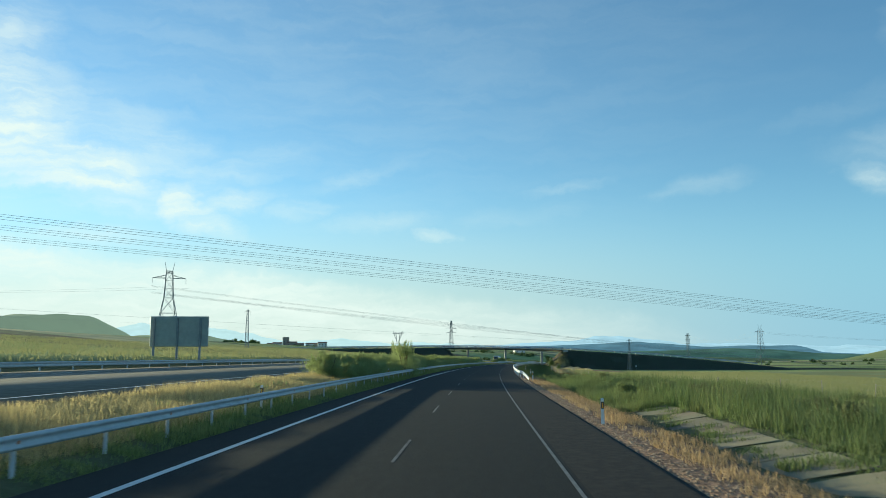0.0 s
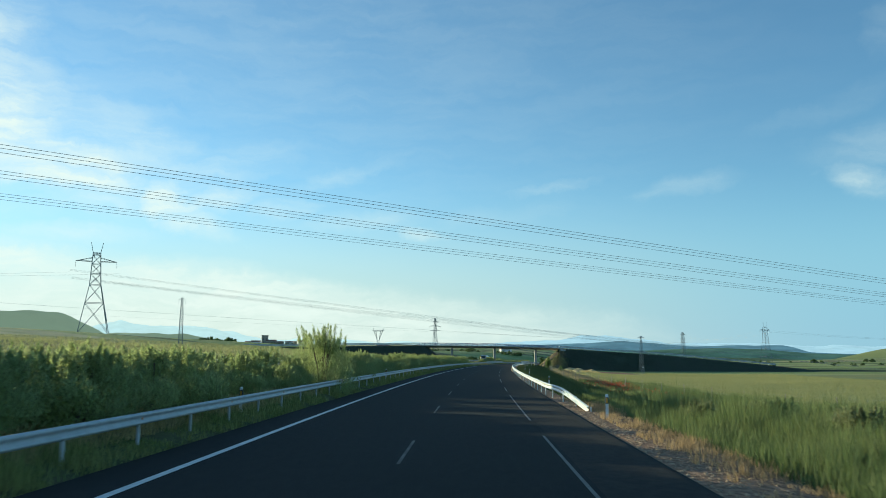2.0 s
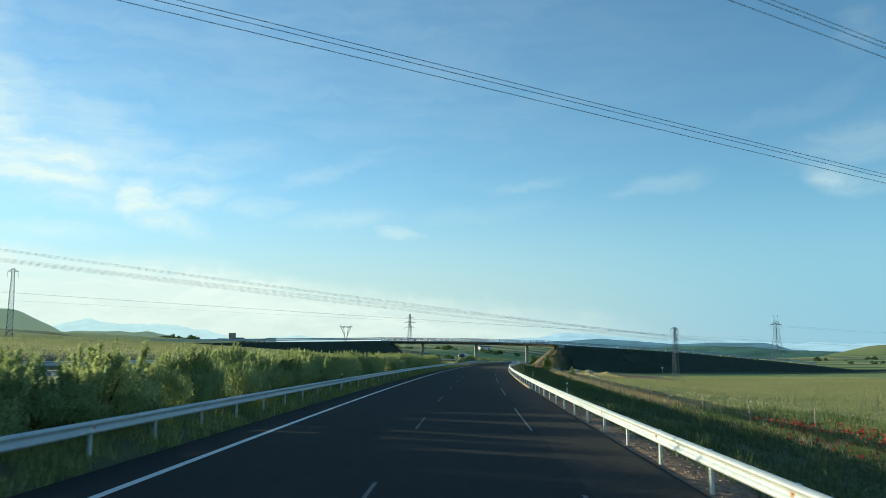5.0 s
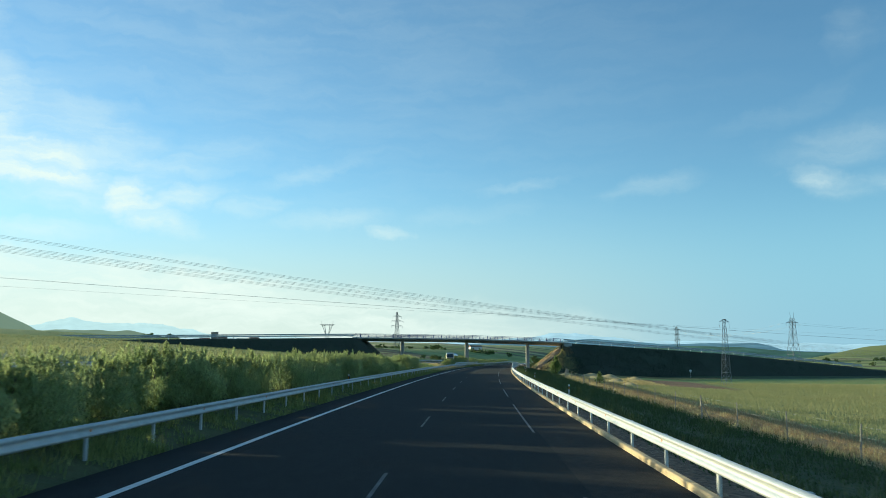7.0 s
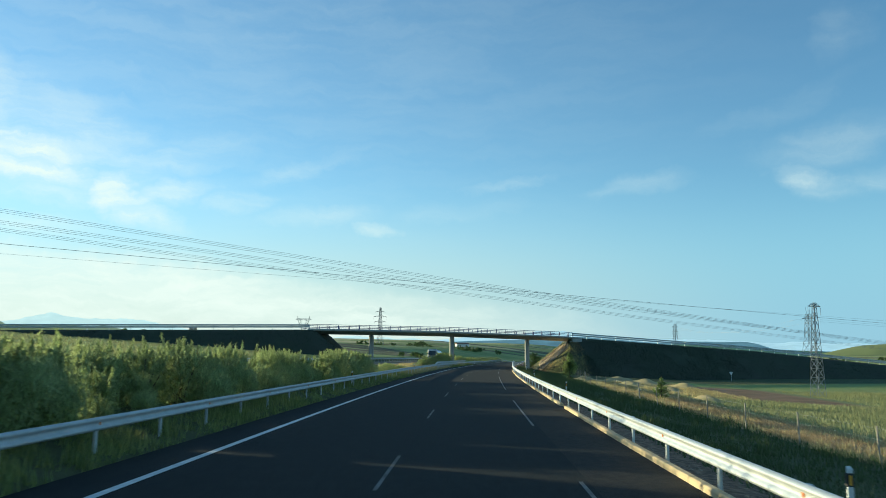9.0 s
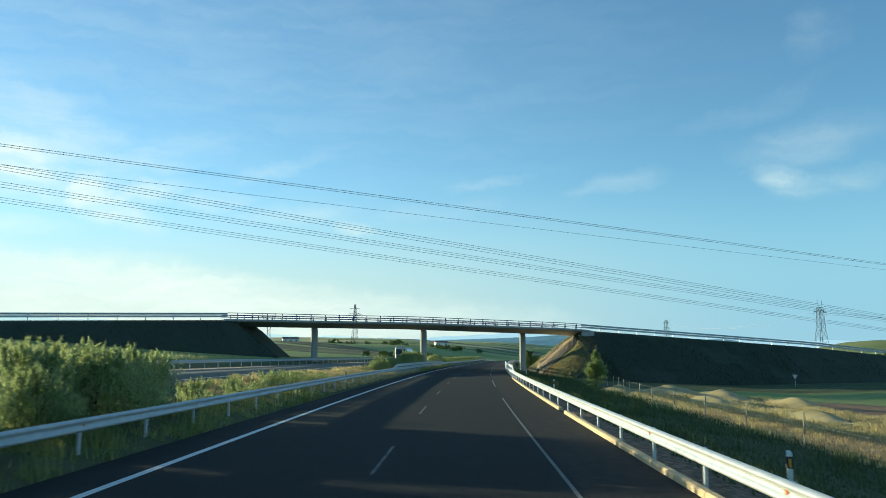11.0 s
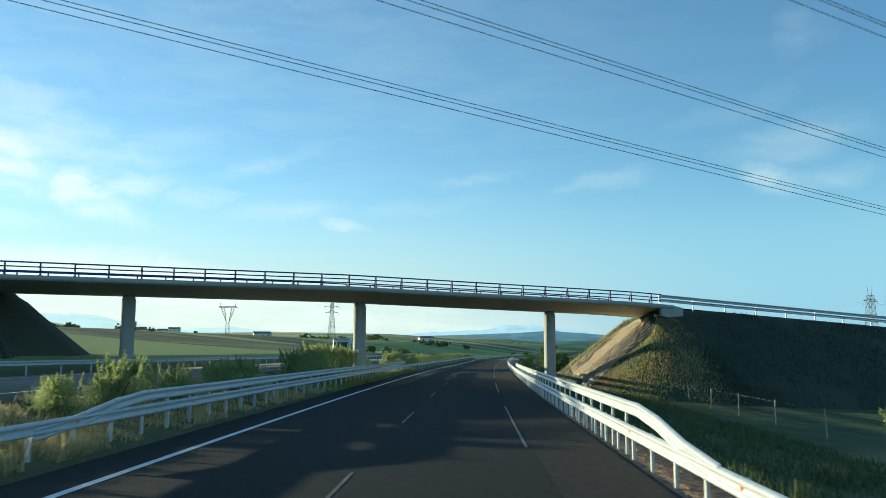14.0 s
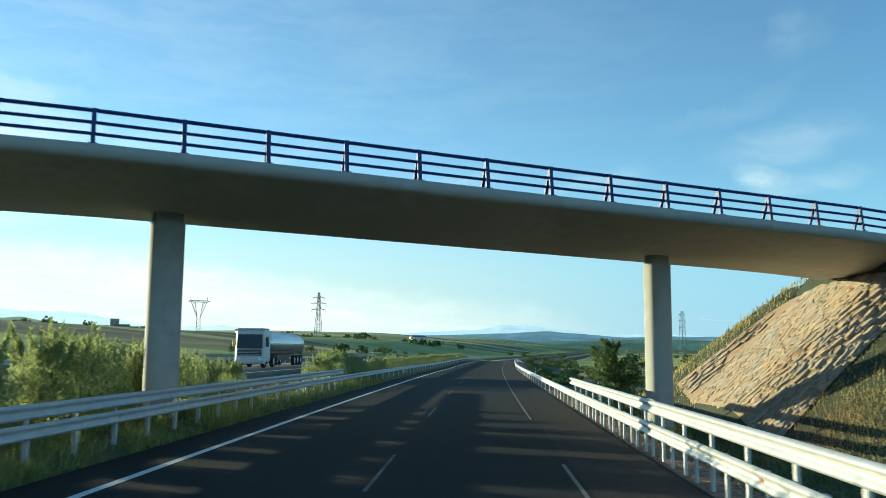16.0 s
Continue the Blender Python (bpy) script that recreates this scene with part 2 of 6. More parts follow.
M_BARK = mat("bark", (0.14, 0.11, 0.08), (0.09, 0.07, 0.05), 8, 0.95, bump=0.5)
# bank surface, likewise darkened for the shade on its flank
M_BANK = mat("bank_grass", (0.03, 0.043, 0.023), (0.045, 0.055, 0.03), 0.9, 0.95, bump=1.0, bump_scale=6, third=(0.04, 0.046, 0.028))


# ---- mesh helpers ----
def mesh_np(name, verts, faces, material, smooth=False):
    """A mesh of numpy verts (n,3) and faces (m,3) or (m,4)."""
    verts, faces = np.asarray(verts, np.float32), np.asarray(faces, np.int32)
    me = bpy.data.meshes.new(name)
    k = faces.shape[1]
    me.vertices.add(len(verts))
    me.vertices.foreach_set("co", verts.ravel())
    me.loops.add(faces.size)
    me.loops.foreach_set("vertex_index", faces.ravel())
    me.polygons.add(len(faces))
    me.polygons.foreach_set("loop_start", np.arange(0, faces.size, k, dtype=np.int32))
    if smooth:
        me.polygons.foreach_set("use_smooth", np.ones(len(faces), bool))
    me.update(calc_edges=True)
    me.validate()
    me.materials.append(material)
    return me


def part_me(name, me, parent=None, label="", m=None):
    ob = new(name, me)
    if parent:
        ob.parent = parent
    if m is not None:
        ob.matrix_basis = m
    if label:
        ob["label"] = label
    return ob


def bm_me(name, bm, material, smooth=False):
    me = bpy.data.meshes.new(name)
    bm.normal_update()
    bm.to_mesh(me)
    bm.free()
    me.materials.append(material)
    if smooth:
        for p in me.polygons:
            p.use_smooth = True
    return me


def part(name, bm, material, parent=None, label="", m=None, smooth=False):
    return part_me(name, bm_me(name, bm, material, smooth), parent, label, m)


def box(bm, x0, x1, y0, y1, z0, z1, bevel=0.0):
    vs = [bm.verts.new(p) for p in ((x0, y0, z0), (x1, y0, z0), (x1, y1, z0), (x0, y1, z0), (x0, y0, z1), (x1, y0, z1), (x1, y1, z1), (x0, y1, z1))]
    fs = [bm.faces.new([vs[i] for i in q]) for q in ((3, 2, 1, 0), (4, 5, 6, 7), (0, 1, 5, 4), (1, 2, 6, 5), (2, 3, 7, 6), (3, 0, 4, 7))]
    if bevel:
        bmesh.ops.bevel(bm, geom=list({e for f in fs for e in f.edges}), offset=bevel, segments=1, affect='EDGES')


def bar(bm, a, b, r, n=4):
    """A prism from a to b of radius r."""
    a, b = Vector(a), Vector(b)
    d = (b - a).normalized()
    s = d.orthogonal().normalized()
    t = d.cross(s)
    rings = []
    for p in (a, b):
        rings.append([bm.verts.new(p + (s * math.cos(2 * math.pi * (i + .5) / n) + t * math.sin(2 * math.pi * (i + .5) / n)) * r) for i in range(n)])
    for i in range(n):
        j = (i + 1) % n
        bm.faces.new((rings[0][i], rings[0][j], rings[1][j], rings[1][i]))
    bm.faces.new(rings[0][::-1])
    bm.faces.new(rings[1])


def tube(bm, pts, r, n=6):
    """One continuous tube through the points, which run mostly along the ground."""
    rings = []
    for i, q in enumerate(pts):
        d = (Vector(pts[min(i + 1, len(pts) - 1)]) - Vector(pts[max(i - 1, 0)])).normalized()
        s = d.cross(Vector((0, 0, 1))).normalized()
        t = s.cross(d)
        rings.append([bm.verts.new(Vector(q) + (s * math.cos(6.28319 * k / n) + t * math.sin(6.28319 * k / n)) * r) for k in range(n)])
    for u, w in zip(rings[:-1], rings[1:]):
        for k in range(n):
            bm.faces.new((u[k], u[(k + 1) % n], w[(k + 1) % n], w[k]))
    bm.faces.new(rings[0][::-1])
    bm.faces.new(rings[-1])


def cyl(bm, x, y, z0, z1, r0, r1=None, n=24):
    r1 = r0 if r1 is None else r1
    lo = [bm.verts.new((x + r0 * math.cos(2 * math.pi * i / n), y + r0 * math.sin(2 * math.pi * i / n), z0)) for i in range(n)]
    hi = [bm.verts.new((x + r1 * math.cos(2 * math.pi * i / n), y + r1 * math.sin(2 * math.pi * i / n), z1)) for i in range(n)]
    for i in range(n):
        j = (i + 1) % n
        bm.faces.new((lo[i], lo[j], hi[j], hi[i]))
    bm.faces.new(lo[::-1])
    bm.faces.new(hi)


def empty(name, m, label, category, group="", kind=""):
    ob = new(name)
    ob.matrix_basis = m
    return tagged(ob, label, category, group, kind)


def strip(name, ys, ls, zs, material, smooth=True):
    """A sheet along the road: rows at ys, columns at lateral ls with heights zs above the road."""
    ys = np.asarray(ys, float)
    V = np.stack([np.stack(at(ys, l, z(ys) if callable(z) else z), 1) for l, z in zip(ls, zs)], 1)
    n, k = len(ys), len(ls)
    idx = np.arange(n * k).reshape(n, k)
    F = np.stack([idx[:-1, :-1], idx[:-1, 1:], idx[1:, 1:], idx[1:, :-1]], -1).reshape(-1, 4)
    return mesh_np(name, V.reshape(-1, 3), F, material, smooth)


# ---- ground ----
def smooth(a, b, x):
    t = np.clip((np.asarray(x, float) - a) / (b - a), 0, 1)
    return t * t * (3 - 2 * t)


# lateral stations: land height normally, and near the start of the stretch
GR_L = [-3000, -1200, -400, -130, -84, -45, -29, -24.5, -22.8, -11.3, -10.2, -7.6, -6.1, -5.6, 5.9, 6.36, 7.4, 8.5, 9.5, 11.8, 14, 17, 20, 24, 47, 120, 300, 1200, 3000]
GR_Z = [14, 14, 14, 10, 5.7, 3.0, 2.0, 1.15, 0.72, 0.9, 0.72, 0.3, -0.03, -0.22, -0.22, -0.03, -0.1, -0.3, -0.58, -1.05, -1.35, -1.57, -1.72, -1.9, -3.0, -2.8, -1.5, 6, 10]
GR_Z0 = [14, 14, 14, 10, 5.7, 3.2, 2.4, 1.75, 1.3, 0.9, 0.72, 0.3, -0.03, -0.22, -0.22, -0.02, -0.05, -0.17, -0.4, -0.08, -0.1, -0.25, -0.5, -0.7, -2.0, -2.4, -1.5, 6, 10]


def bank_k(y):
    """How much the opposite carriageway leans up towards its outer side: fully at first, level by the overpass."""
    return 1 - smooth(200, 400, y)


def wave(x, y, s, seed):
    rs = np.random.RandomState(seed)
    z = 0
    for i in range(5):
        a, p, k = rs.uniform(0, 6.28), rs.uniform(0, 6.28), rs.uniform(0.6, 1.6)
        z = z + np.sin((x * math.cos(a) + y * math.sin(a)) / s * k + p)
    return z / 5


def ground_h(l, y):
    """Height above the road's level of the land l metres from the centre line."""
    k = np.where(np.asarray(l) < 0, 1 - bank_k(y), smooth(70, 125, y))
    z = np.interp(l, GR_L, GR_Z) * k + np.interp(l, GR_L, GR_Z0) * (1 - k)
    far = smooth(60, 500, np.abs(l))
    z = z + far * 6 * wave(l, y, 180, 3) + smooth(12, 60, np.abs(l)) * 0.35 * wave(l, y, 22, 5)
    z = z + smooth(600, 2500, y) * smooth(25, 300, np.abs(l)) * 8 * wave(l, y, 260, 9)
    z = z + 12 * smooth(1000, 1500, y) * smooth(100, 280, -np.asarray(l, float))
    z = z + road_dip(y) * smooth(26, 120, np.abs(l))
    return z + smooth(700, 3000, y) * 3


def ground_z(l, y):
    return float(ground_h(l, y) + road_z(y))


def land(x, y):
    """Height of the land at the plan point x, y."""
    l = x - float(road_x(y))
    for _ in range(3):
        s = float(road_slope(y))
        yy = y + l * s / math.sqrt(1 + s * s)
        l = (x - float(road_x(yy))) * math.sqrt(1 + s * s)
    return ground_z(l, yy)


g_y = np.unique(np.concatenate([np.linspace(-4500, -300, 12), np.linspace(-300, -40, 14), np.arange(-40, 640, 4.0), np.arange(640, 1500, 20.0), np.linspace(1500, 4600, 30)]))
g_l = np.unique(np.concatenate([np.linspace(-4600, -600, 22), np.linspace(-600, -100, 30), np.linspace(-100, -24, 28), np.array(GR_L[6:-4], float), np.linspace(-24, -6, 16), np.linspace(7, 50, 40), np.linspace(50, 300, 40), np.linspace(300, 900, 24), np.linspace(900, 4600, 20)]))
YY, LL = np.meshgrid(g_y, g_l, indexing="ij")
P = at(YY, LL)
P[2] = P[2] + ground_h(LL, YY)
idx = np.arange(YY.size).reshape(YY.shape)
F = np.stack([idx[:-1, :-1], idx[:-1, 1:], idx[1:, 1:], idx[1:, :-1]], -1).reshape(-1, 4)


def ground_material():
    m = bpy.data.materials.new("land")
    m.use_nodes = True
    nt = m.node_tree
    b = nt.nodes["Principled BSDF"]
    b.inputs["Roughness"].default_value = 0.95
    b.inputs["Specular IOR Level"].default_value = 0.15
    L = nt.links.new
    uv = nt.nodes.new("ShaderNodeUVMap")
    sp = nt.nodes.new("ShaderNodeSeparateXYZ")
    L(uv.outputs[0], sp.inputs[0])
    geo = nt.nodes.new("ShaderNodeNewGeometry")

    def noise(scale, detail=5, lo=0.35, hi=0.65, vec=None):
        n = nt.nodes.new("ShaderNodeTexNoise")
        n.inputs["Scale"].default_value = scale
        n.inputs["Detail"].default_value = detail
        L(vec or geo.outputs["Position"], n.inputs[0])
        r = nt.nodes.new("ShaderNodeMapRange")
        r.inputs[1].default_value, r.inputs[2].default_value = lo, hi
        L(n.outputs["Fac"], r.inputs[0])
        return r.outputs[0]

    def mix(fac, a, c):
        x = nt.nodes.new("ShaderNodeMix")
        x.data_type = 'RGBA'
        L(fac, x.inputs["Factor"])
        for k, s in ((6, a), (7, c)):
            if isinstance(s, tuple):
                x.inputs[k].default_value = (*s, 1)
            else:
                L(s, x.inputs[k])
        return x.outputs[2]

    def rng(src, a, c):
        r = nt.nodes.new("ShaderNodeMapRange")
        r.interpolation_type = 'SMOOTHSTEP'
        r.inputs[1].default_value, r.inputs[2].default_value = a, c
        L(src, r.inputs[0])
        return r.outputs[0]

    def both(a, c, op='MULTIPLY'):
        x = nt.nodes.new("ShaderNodeMath")
        x.operation = op
        L(a, x.inputs[0])
        L(c, x.inputs[1])
        return x.outputs[0]

    # plots of cereal, fallow and scrub
    mp = nt.nodes.new("ShaderNodeMapping")
    mp.inputs["Scale"].default_value = (0.0045, 0.014, 1)
    mp.inputs["Location"].default_value = (0.35, 0.1, 0)
    L(uv.outputs[0], mp.inputs[0])
    vo = nt.nodes.new("ShaderNodeTexVoronoi")
    vo.voronoi_dimensions = '2D'
    vo.inputs["Scale"].default_value = 1.0
    L(mp.outputs[0], vo.inputs[0])
    vs = nt.nodes.new("ShaderNodeSeparateColor")
    L(vo.outputs["Color"], vs.inputs[0])
    plot = nt.nodes.new("ShaderNodeValToRGB")
    cr = plot.color_ramp
    cr.interpolation = 'CONSTANT'
    cr.elements[0].color = (0.26, 0.31, 0.1, 1)
    cr.elements[1].position = 0.3
    cr.elements[1].color = (0.37, 0.38, 0.14, 1)
    for p, c in ((0.45, (0.09, 0.13, 0.05, 1)), (0.6, (0.5, 0.44, 0.23, 1)), (0.76, (0.3, 0.34, 0.13, 1)), (0.88, (0.14, 0.12, 0.07, 1))):
        e = cr.elements.new(p)
        e.color = c
    L(vs.outputs[0], plot.inputs[0])
    fields = mix(noise(0.05, 5, 0.45, 0.8), plot.outputs[0], mix(noise(1.2), (0.2, 0.24, 0.08), (0.34, 0.33, 0.14)))
    wheat = mix(noise(0.25, 6), (0.3, 0.3, 0.13), (0.25, 0.27, 0.11))
    wheat = mix(noise(0.03, 3, 0.45, 0.6), wheat, (0.30, 0.27, 0.10))
    near = both(rng(sp.outputs[0], 21, 25), rng(sp.outputs[0], 190, 150))
    near = both(near, rng(sp.outputs[1], 362, 346))
    col = mix(near, fields, wheat)
    # verges, median and banks
    verge = mix(noise(0.7, 6), (0.07, 0.09, 0.04), (0.13, 0.13, 0.06))
    verge = mix(noise(4, 5), verge, (0.1, 0.1, 0.05))
    v = both(rng(sp.outputs[0], 21, 16.5), rng(sp.outputs[0], -30, -24))
    col = mix(v, col, verge)
    straw = both(both(rng(sp.outputs[0], -11.6, -11.0), rng(sp.outputs[0], -7.4, -8.0)), rng(sp.outputs[1], 104, 92))
    col = mix(straw, col, mix(noise(3, 6), (0.5, 0.4, 0.22), (0.36, 0.29, 0.15)))
    # bare earth of the farm track beside the field
    wob = both(noise(0.08, 3, 0.0, 1.0), noise(0.5, 3, 0.0, 1.0), 'ADD')
    off = nt.nodes.new("ShaderNodeMath")
    off.operation = 'MULTIPLY_ADD'
    off.inputs[1].default_value = 3.0
    L(wob, off.inputs[0])
    L(sp.outputs[0], off.inputs[2])
    tr = both(rng(off.outputs[0], 19.5, 20.3), rng(off.outputs[0], 26.5, 24.0))
    tr = both(tr, rng(sp.outputs[1], 150, 180))
    col = mix(tr, col, mix(noise(0.8), (0.46, 0.33, 0.18), (0.33, 0.25, 0.13)))
    # rough grass at the foot of the overpass ramp, the ramp's shadow painted in by the distance from its edge
    foot = nt.nodes.new("ShaderNodeVectorMath")
    foot.operation = 'DOT_PRODUCT'
    foot.inputs[1].default_value = (-0.3034, 0.9529, 0)
    L(geo.outputs["Position"], foot.inputs[0])
    rough = both(rng(foot.outputs["Value"], 337, 347), rng(sp.outputs[0], 12, 18))
    rough = both(rough, rng(sp.outputs[1], 520, 470))
    col = mix(rough, col, mix(noise(0.4, 6), (0.05, 0.075, 0.032), (0.1, 0.11, 0.05)))
    # golden rough ground and bare reddish soil before the overpass
    gold = both(both(rng(off.outputs[0], 18.5, 20), rng(off.outputs[0], 33, 30.5)), both(rng(sp.outputs[1], 300, 325), rng(sp.outputs[1], 372, 358)))
    col = mix(gold, col, mix(noise(0.5, 6), (0.5, 0.38, 0.17), (0.34, 0.27, 0.11)))
    soil = both(both(rng(off.outputs[0], 30, 32), rng(sp.outputs[0], 46, 42)), both(rng(sp.outputs[1], 309, 316), rng(sp.outputs[1], 362, 350)))
    col = mix(soil, col, mix(noise(0.3, 7), (0.34, 0.2, 0.12), (0.25, 0.16, 0.09)))
    # stony gravel verge at the start
    gv = both(rng(sp.outputs[0], 6.0, 6.2), rng(sp.outputs[0], 9.2, 8.2))
    gcol = mix(noise(5, 7), (0.36, 0.225, 0.145), (0.15, 0.095, 0.065))
    col = mix(gv, col, gcol)
    L(col, b.inputs["Base Color"])
    n3 = nt.nodes.new("ShaderNodeTexNoise")
    n3.inputs["Scale"].default_value = 5
    n3.inputs["Detail"].default_value = 8
    L(geo.outputs["Position"], n3.inputs[0])
    bp = nt.nodes.new("ShaderNodeBump")
    bp.inputs["Strength"].default_value = 0.9
    bp.inputs["Distance"].default_value = 0.12
    L(n3.outputs["Fac"], bp.inputs["Height"])
    L(bp.outputs[0], b.inputs["Normal"])
    return m


M_LAND = ground_material()
me = mesh_np("ground", np.moveaxis(P, 0, -1).reshape(-1, 3), F, M_LAND, True)
uvl = me.uv_layers.new(name="plan")
vi = np.empty(len(me.loops), np.int32)
me.loops.foreach_get("vertex_index", vi)
uvl.data.foreach_set("uv", np.stack([LL.ravel()[vi], YY.ravel()[vi]], 1).astype(np.float32).ravel())
tagged(new("ground", me), "rolling farmland with green and straw-coloured fields", "ground", kind="structure")

# ---- roads ----
r_y = np.concatenate([np.linspace(-500, -60, 12), np.arange(-50, 620, 5.0), np.linspace(620, 2600, 60)])
tagged(part_me("road", strip("road", r_y, [-5.75, -5.65, -4.2, 0.4, 4.2, 6.2, 6.32, 6.33], [-0.3, 0, 0, 0, 0, 0, -0.005, -0.35], M_ASPHALT, False)), "dark worn asphalt carriageway with two lanes", "road", kind="structure")
M_SHOULDER = mat("shoulder_asphalt", (0.028, 0.0265, 0.025), (0.021, 0.02, 0.019), 30, 0.92, bump=0.4, bump_scale=80, third=(0.037, 0.032, 0.028), spec=0.15)
tagged(part_me("road_shoulder", strip("road_shoulder", r_y, [4.32, 6.2], [0.004, 0.004], M_SHOULDER)), "brownish asphalt shoulder beside the lanes", "road", kind="structure")
M_OPP = mat("grey_asphalt", (0.16, 0.135, 0.095), (0.13, 0.11, 0.08), 40, 0.8, third=(0.18, 0.155, 0.11), stretch=(1, 0.2, 1), spec=0.35)


def opp(l, y):
    """Height of the opposite carriageway above the road."""
    return 1.0 + (-11.5 - l) / 11 * 0.55 * bank_k(y)


# the other carriageway, on a slightly higher level
tagged(part_me("road_opposite", strip("road_opposite", r_y, [-22.6, -22.5, -17, -11.5, -11.4], [lambda y: 0.5 + 0.5 * bank_k(y), lambda y: opp(-22.5, y), lambda y: opp(-17, y), lambda y: opp(-11.5, y), 0.5], M_OPP, False)), "grey asphalt carriageway beyond the median", "road", kind="structure")


def line(name, l, y0, y1, w, z, material, label, parent_z=0.0):
    ys = np.arange(y0, y1 + 0.01, 4.0) if y1 - y0 > 12 else np.linspace(y0, y1, 4)
    return tagged(part_me(name, strip(name, ys, [l - w / 2, l + w / 2], [z, z], material)), label, "road marking", kind="structure")


line("edge_line", -4.18, -60, 1000, 0.2, 0.005, M_PAINT, "white painted edge line of the carriageway")
for y0, y1 in ((-60, 78), (82, 104.5), (108, 115.5), (127.5, 140), (152, 164), (176, 189), (200.5, 217), (225, 237), (249.5, 269), (279, 317.5), (331, 349), (362, 378), (390, 408), (418, 1000)):
    line("edge_line", 4.17, y0, y1, 0.08, 0.005, M_WORN, "worn thin white line beside the shoulder")
for i in range(-3, 45):
    line("lane_dash", 0.4, 202.4 + 16.65 * (i - 12), 207.5 + 16.65 * (i - 12), 0.08, 0.005, M_DASH, "worn white lane dash")
line("edge_line", -12.6, -60, 900, 0.2, lambda y: opp(-12.6, y) + 0.006, M_PAINT, "white painted edge line of the opposite carriageway")
line("edge_line", -20.7, -60, 900, 0.2, lambda y: opp(-20.7, y) + 0.006, M_PAINT, "white painted edge line of the opposite carriageway")


# ---- crash barriers ----
def beam_profile():
    """Corrugated W section, top to bottom: (out, up)."""
    return [(0.0, 0.155), (0.025, 0.15), (0.075, 0.118), (0.08, 0.08), (0.03, 0.04), (0.0, 0.0), (0.03, -0.04), (0.08, -0.08), (0.075, -0.118), (0.025, -0.15), (0.0, -0.155)]


def beam(name, rail, y0, y1, side, lfun, zfun, material):
    """One length of W beam along the road, its front towards the carriageway."""
    prof = beam_profile()
    prof = prof + [(o - 0.012, u) for o, u in prof[::-1]]
    ys = np.linspace(y0, y1, 3)
    V = []
    for y in ys:
        for o, u in prof:
            V.append(at(y, lfun(y) - side * o, zfun(y) + u))
    k = len(prof)
    F = []
    for r in range(len(ys) - 1):
        for i in range(k):
            j = (i + 1) % k
            q = (r * k + i, r * k + j, (r + 1) * k + j, (r + 1) * k + i)
            F.append(q if side > 0 else q[::-1])
    me = mesh_np(name, np.array(V), np.array(F), material)
    return part_me(name, me, rail)


def post_mesh(h, steel=None):
    bm = bmesh.new()
    box(bm, -0.03, 0.03, -0.06, 0.06, -0.5, h, 0.006)
    box(bm, -0.028, 0.028, -0.05, 0.05, h - 0.3, h - 0.12)
    return bm_me("post", bm, steel or M_GALV)


POST, POST_HIGH = post_mesh(0.74), post_mesh(1.26)
POST_DULL, POST_HIGH_DULL = post_mesh(0.74, M_GALV_DULL), post_mesh(1.26, M_GALV_DULL)


def reflector_mesh(colour_mat):
    bm = bmesh.new()
    box(bm, -0.006, 0.006, -0.045, 0.045, -0.04, 0.04, 0.003)
    return bm_me("reflector", bm, colour_mat)


M_REFL = mat("amber_reflector", (0.55, 0.2, 0.05), (0.45, 0.14, 0.04), 20, 0.3)
REFL = reflector_mesh(M_REFL)


def barrier(name, label, y0, y1, side, lfun, zfun, step, reflect=True, steel=None):
    rail = empty(name, Matrix.Identity(4), label, "guardrail", "roadside guardrails")
    y = y0
    n = 0
    while y < y1 - 0.5:
        z = zfun(y)
        beam("beam", rail, y, min(y + 4, y1), side, lfun, zfun, steel or M_GALV)
        for yy in np.arange(y, min(y + 4, y1), step(y)):
            p = at(yy, lfun(yy) + side * 0.075, 0)
            p[2] += zfun(yy) - 0.6
            part_me("post", POST_DULL if steel else POST, rail, m=pose(*p, 0, 0, heading(yy)))
        if reflect and n % 2 == 0:
            p = at(y, lfun(y) - side * 0.02, zfun(y))
            part_me("reflector", REFL, rail, "small amber reflector", m=pose(*p, 0, 0, heading(y)))
        y += 4
        n += 1
    return rail


def upper(name, label, y0, y1, side, lfun, steel=None):
    """The upper beam of the two-tier barrier at the bridge, sloping down at its start and cut square at its end."""
    rail = empty(name, Matrix.Identity(4), label, "guardrail", "roadside guardrails")

    def zf(y):
        return 0.6 + 0.52 * float(smooth(y0, y0 + 6, y)) + 0.02
    y = y0
    while y < y1 - 0.5:
        beam("beam", rail, y, min(y + 4, y1), side, lfun, zf, steel or M_GALV)
        for yy in (y, y + 2):
            if y0 + 7 < yy < y1:
                p = at(yy, lfun(yy) + side * 0.09, 0)
                part_me("post", POST_HIGH_DULL if steel else POST_HIGH, rail, m=pose(*p, 0, 0, heading(yy)))
        y += 4
    return rail


def l_right(y):
    return 6.42 + 0.75 * float(1 - smooth(86, 104, y))


def z_right(y):
    return 0.6 - 0.62 * float(1 - smooth(86, 98, y))


def step_right(y):
    return 2.0 if 346 < y < 436 else 4.0


barrier("guardrail", "galvanised steel guardrail on the outer shoulder, ending in the ground", 88, 760, 1, l_right, z_right, step_right)
upper("guardrail_upper", "second tier of galvanised guardrail before the bridge pier", 353, 426, 1, lambda y: 6.44)
barrier("guardrail", "grey galvanised guardrail along the grassy median", -40, 760, -1, lambda y: -6.5, lambda y: 0.745, lambda y: 2.0 if 352 < y < 440 else 4.0, steel=M_GALV_DULL)
upper("guardrail_upper", "second tier of galvanised guardrail beside the median pier", 358, 440, -1, lambda y: -6.52, M_GALV_DULL)
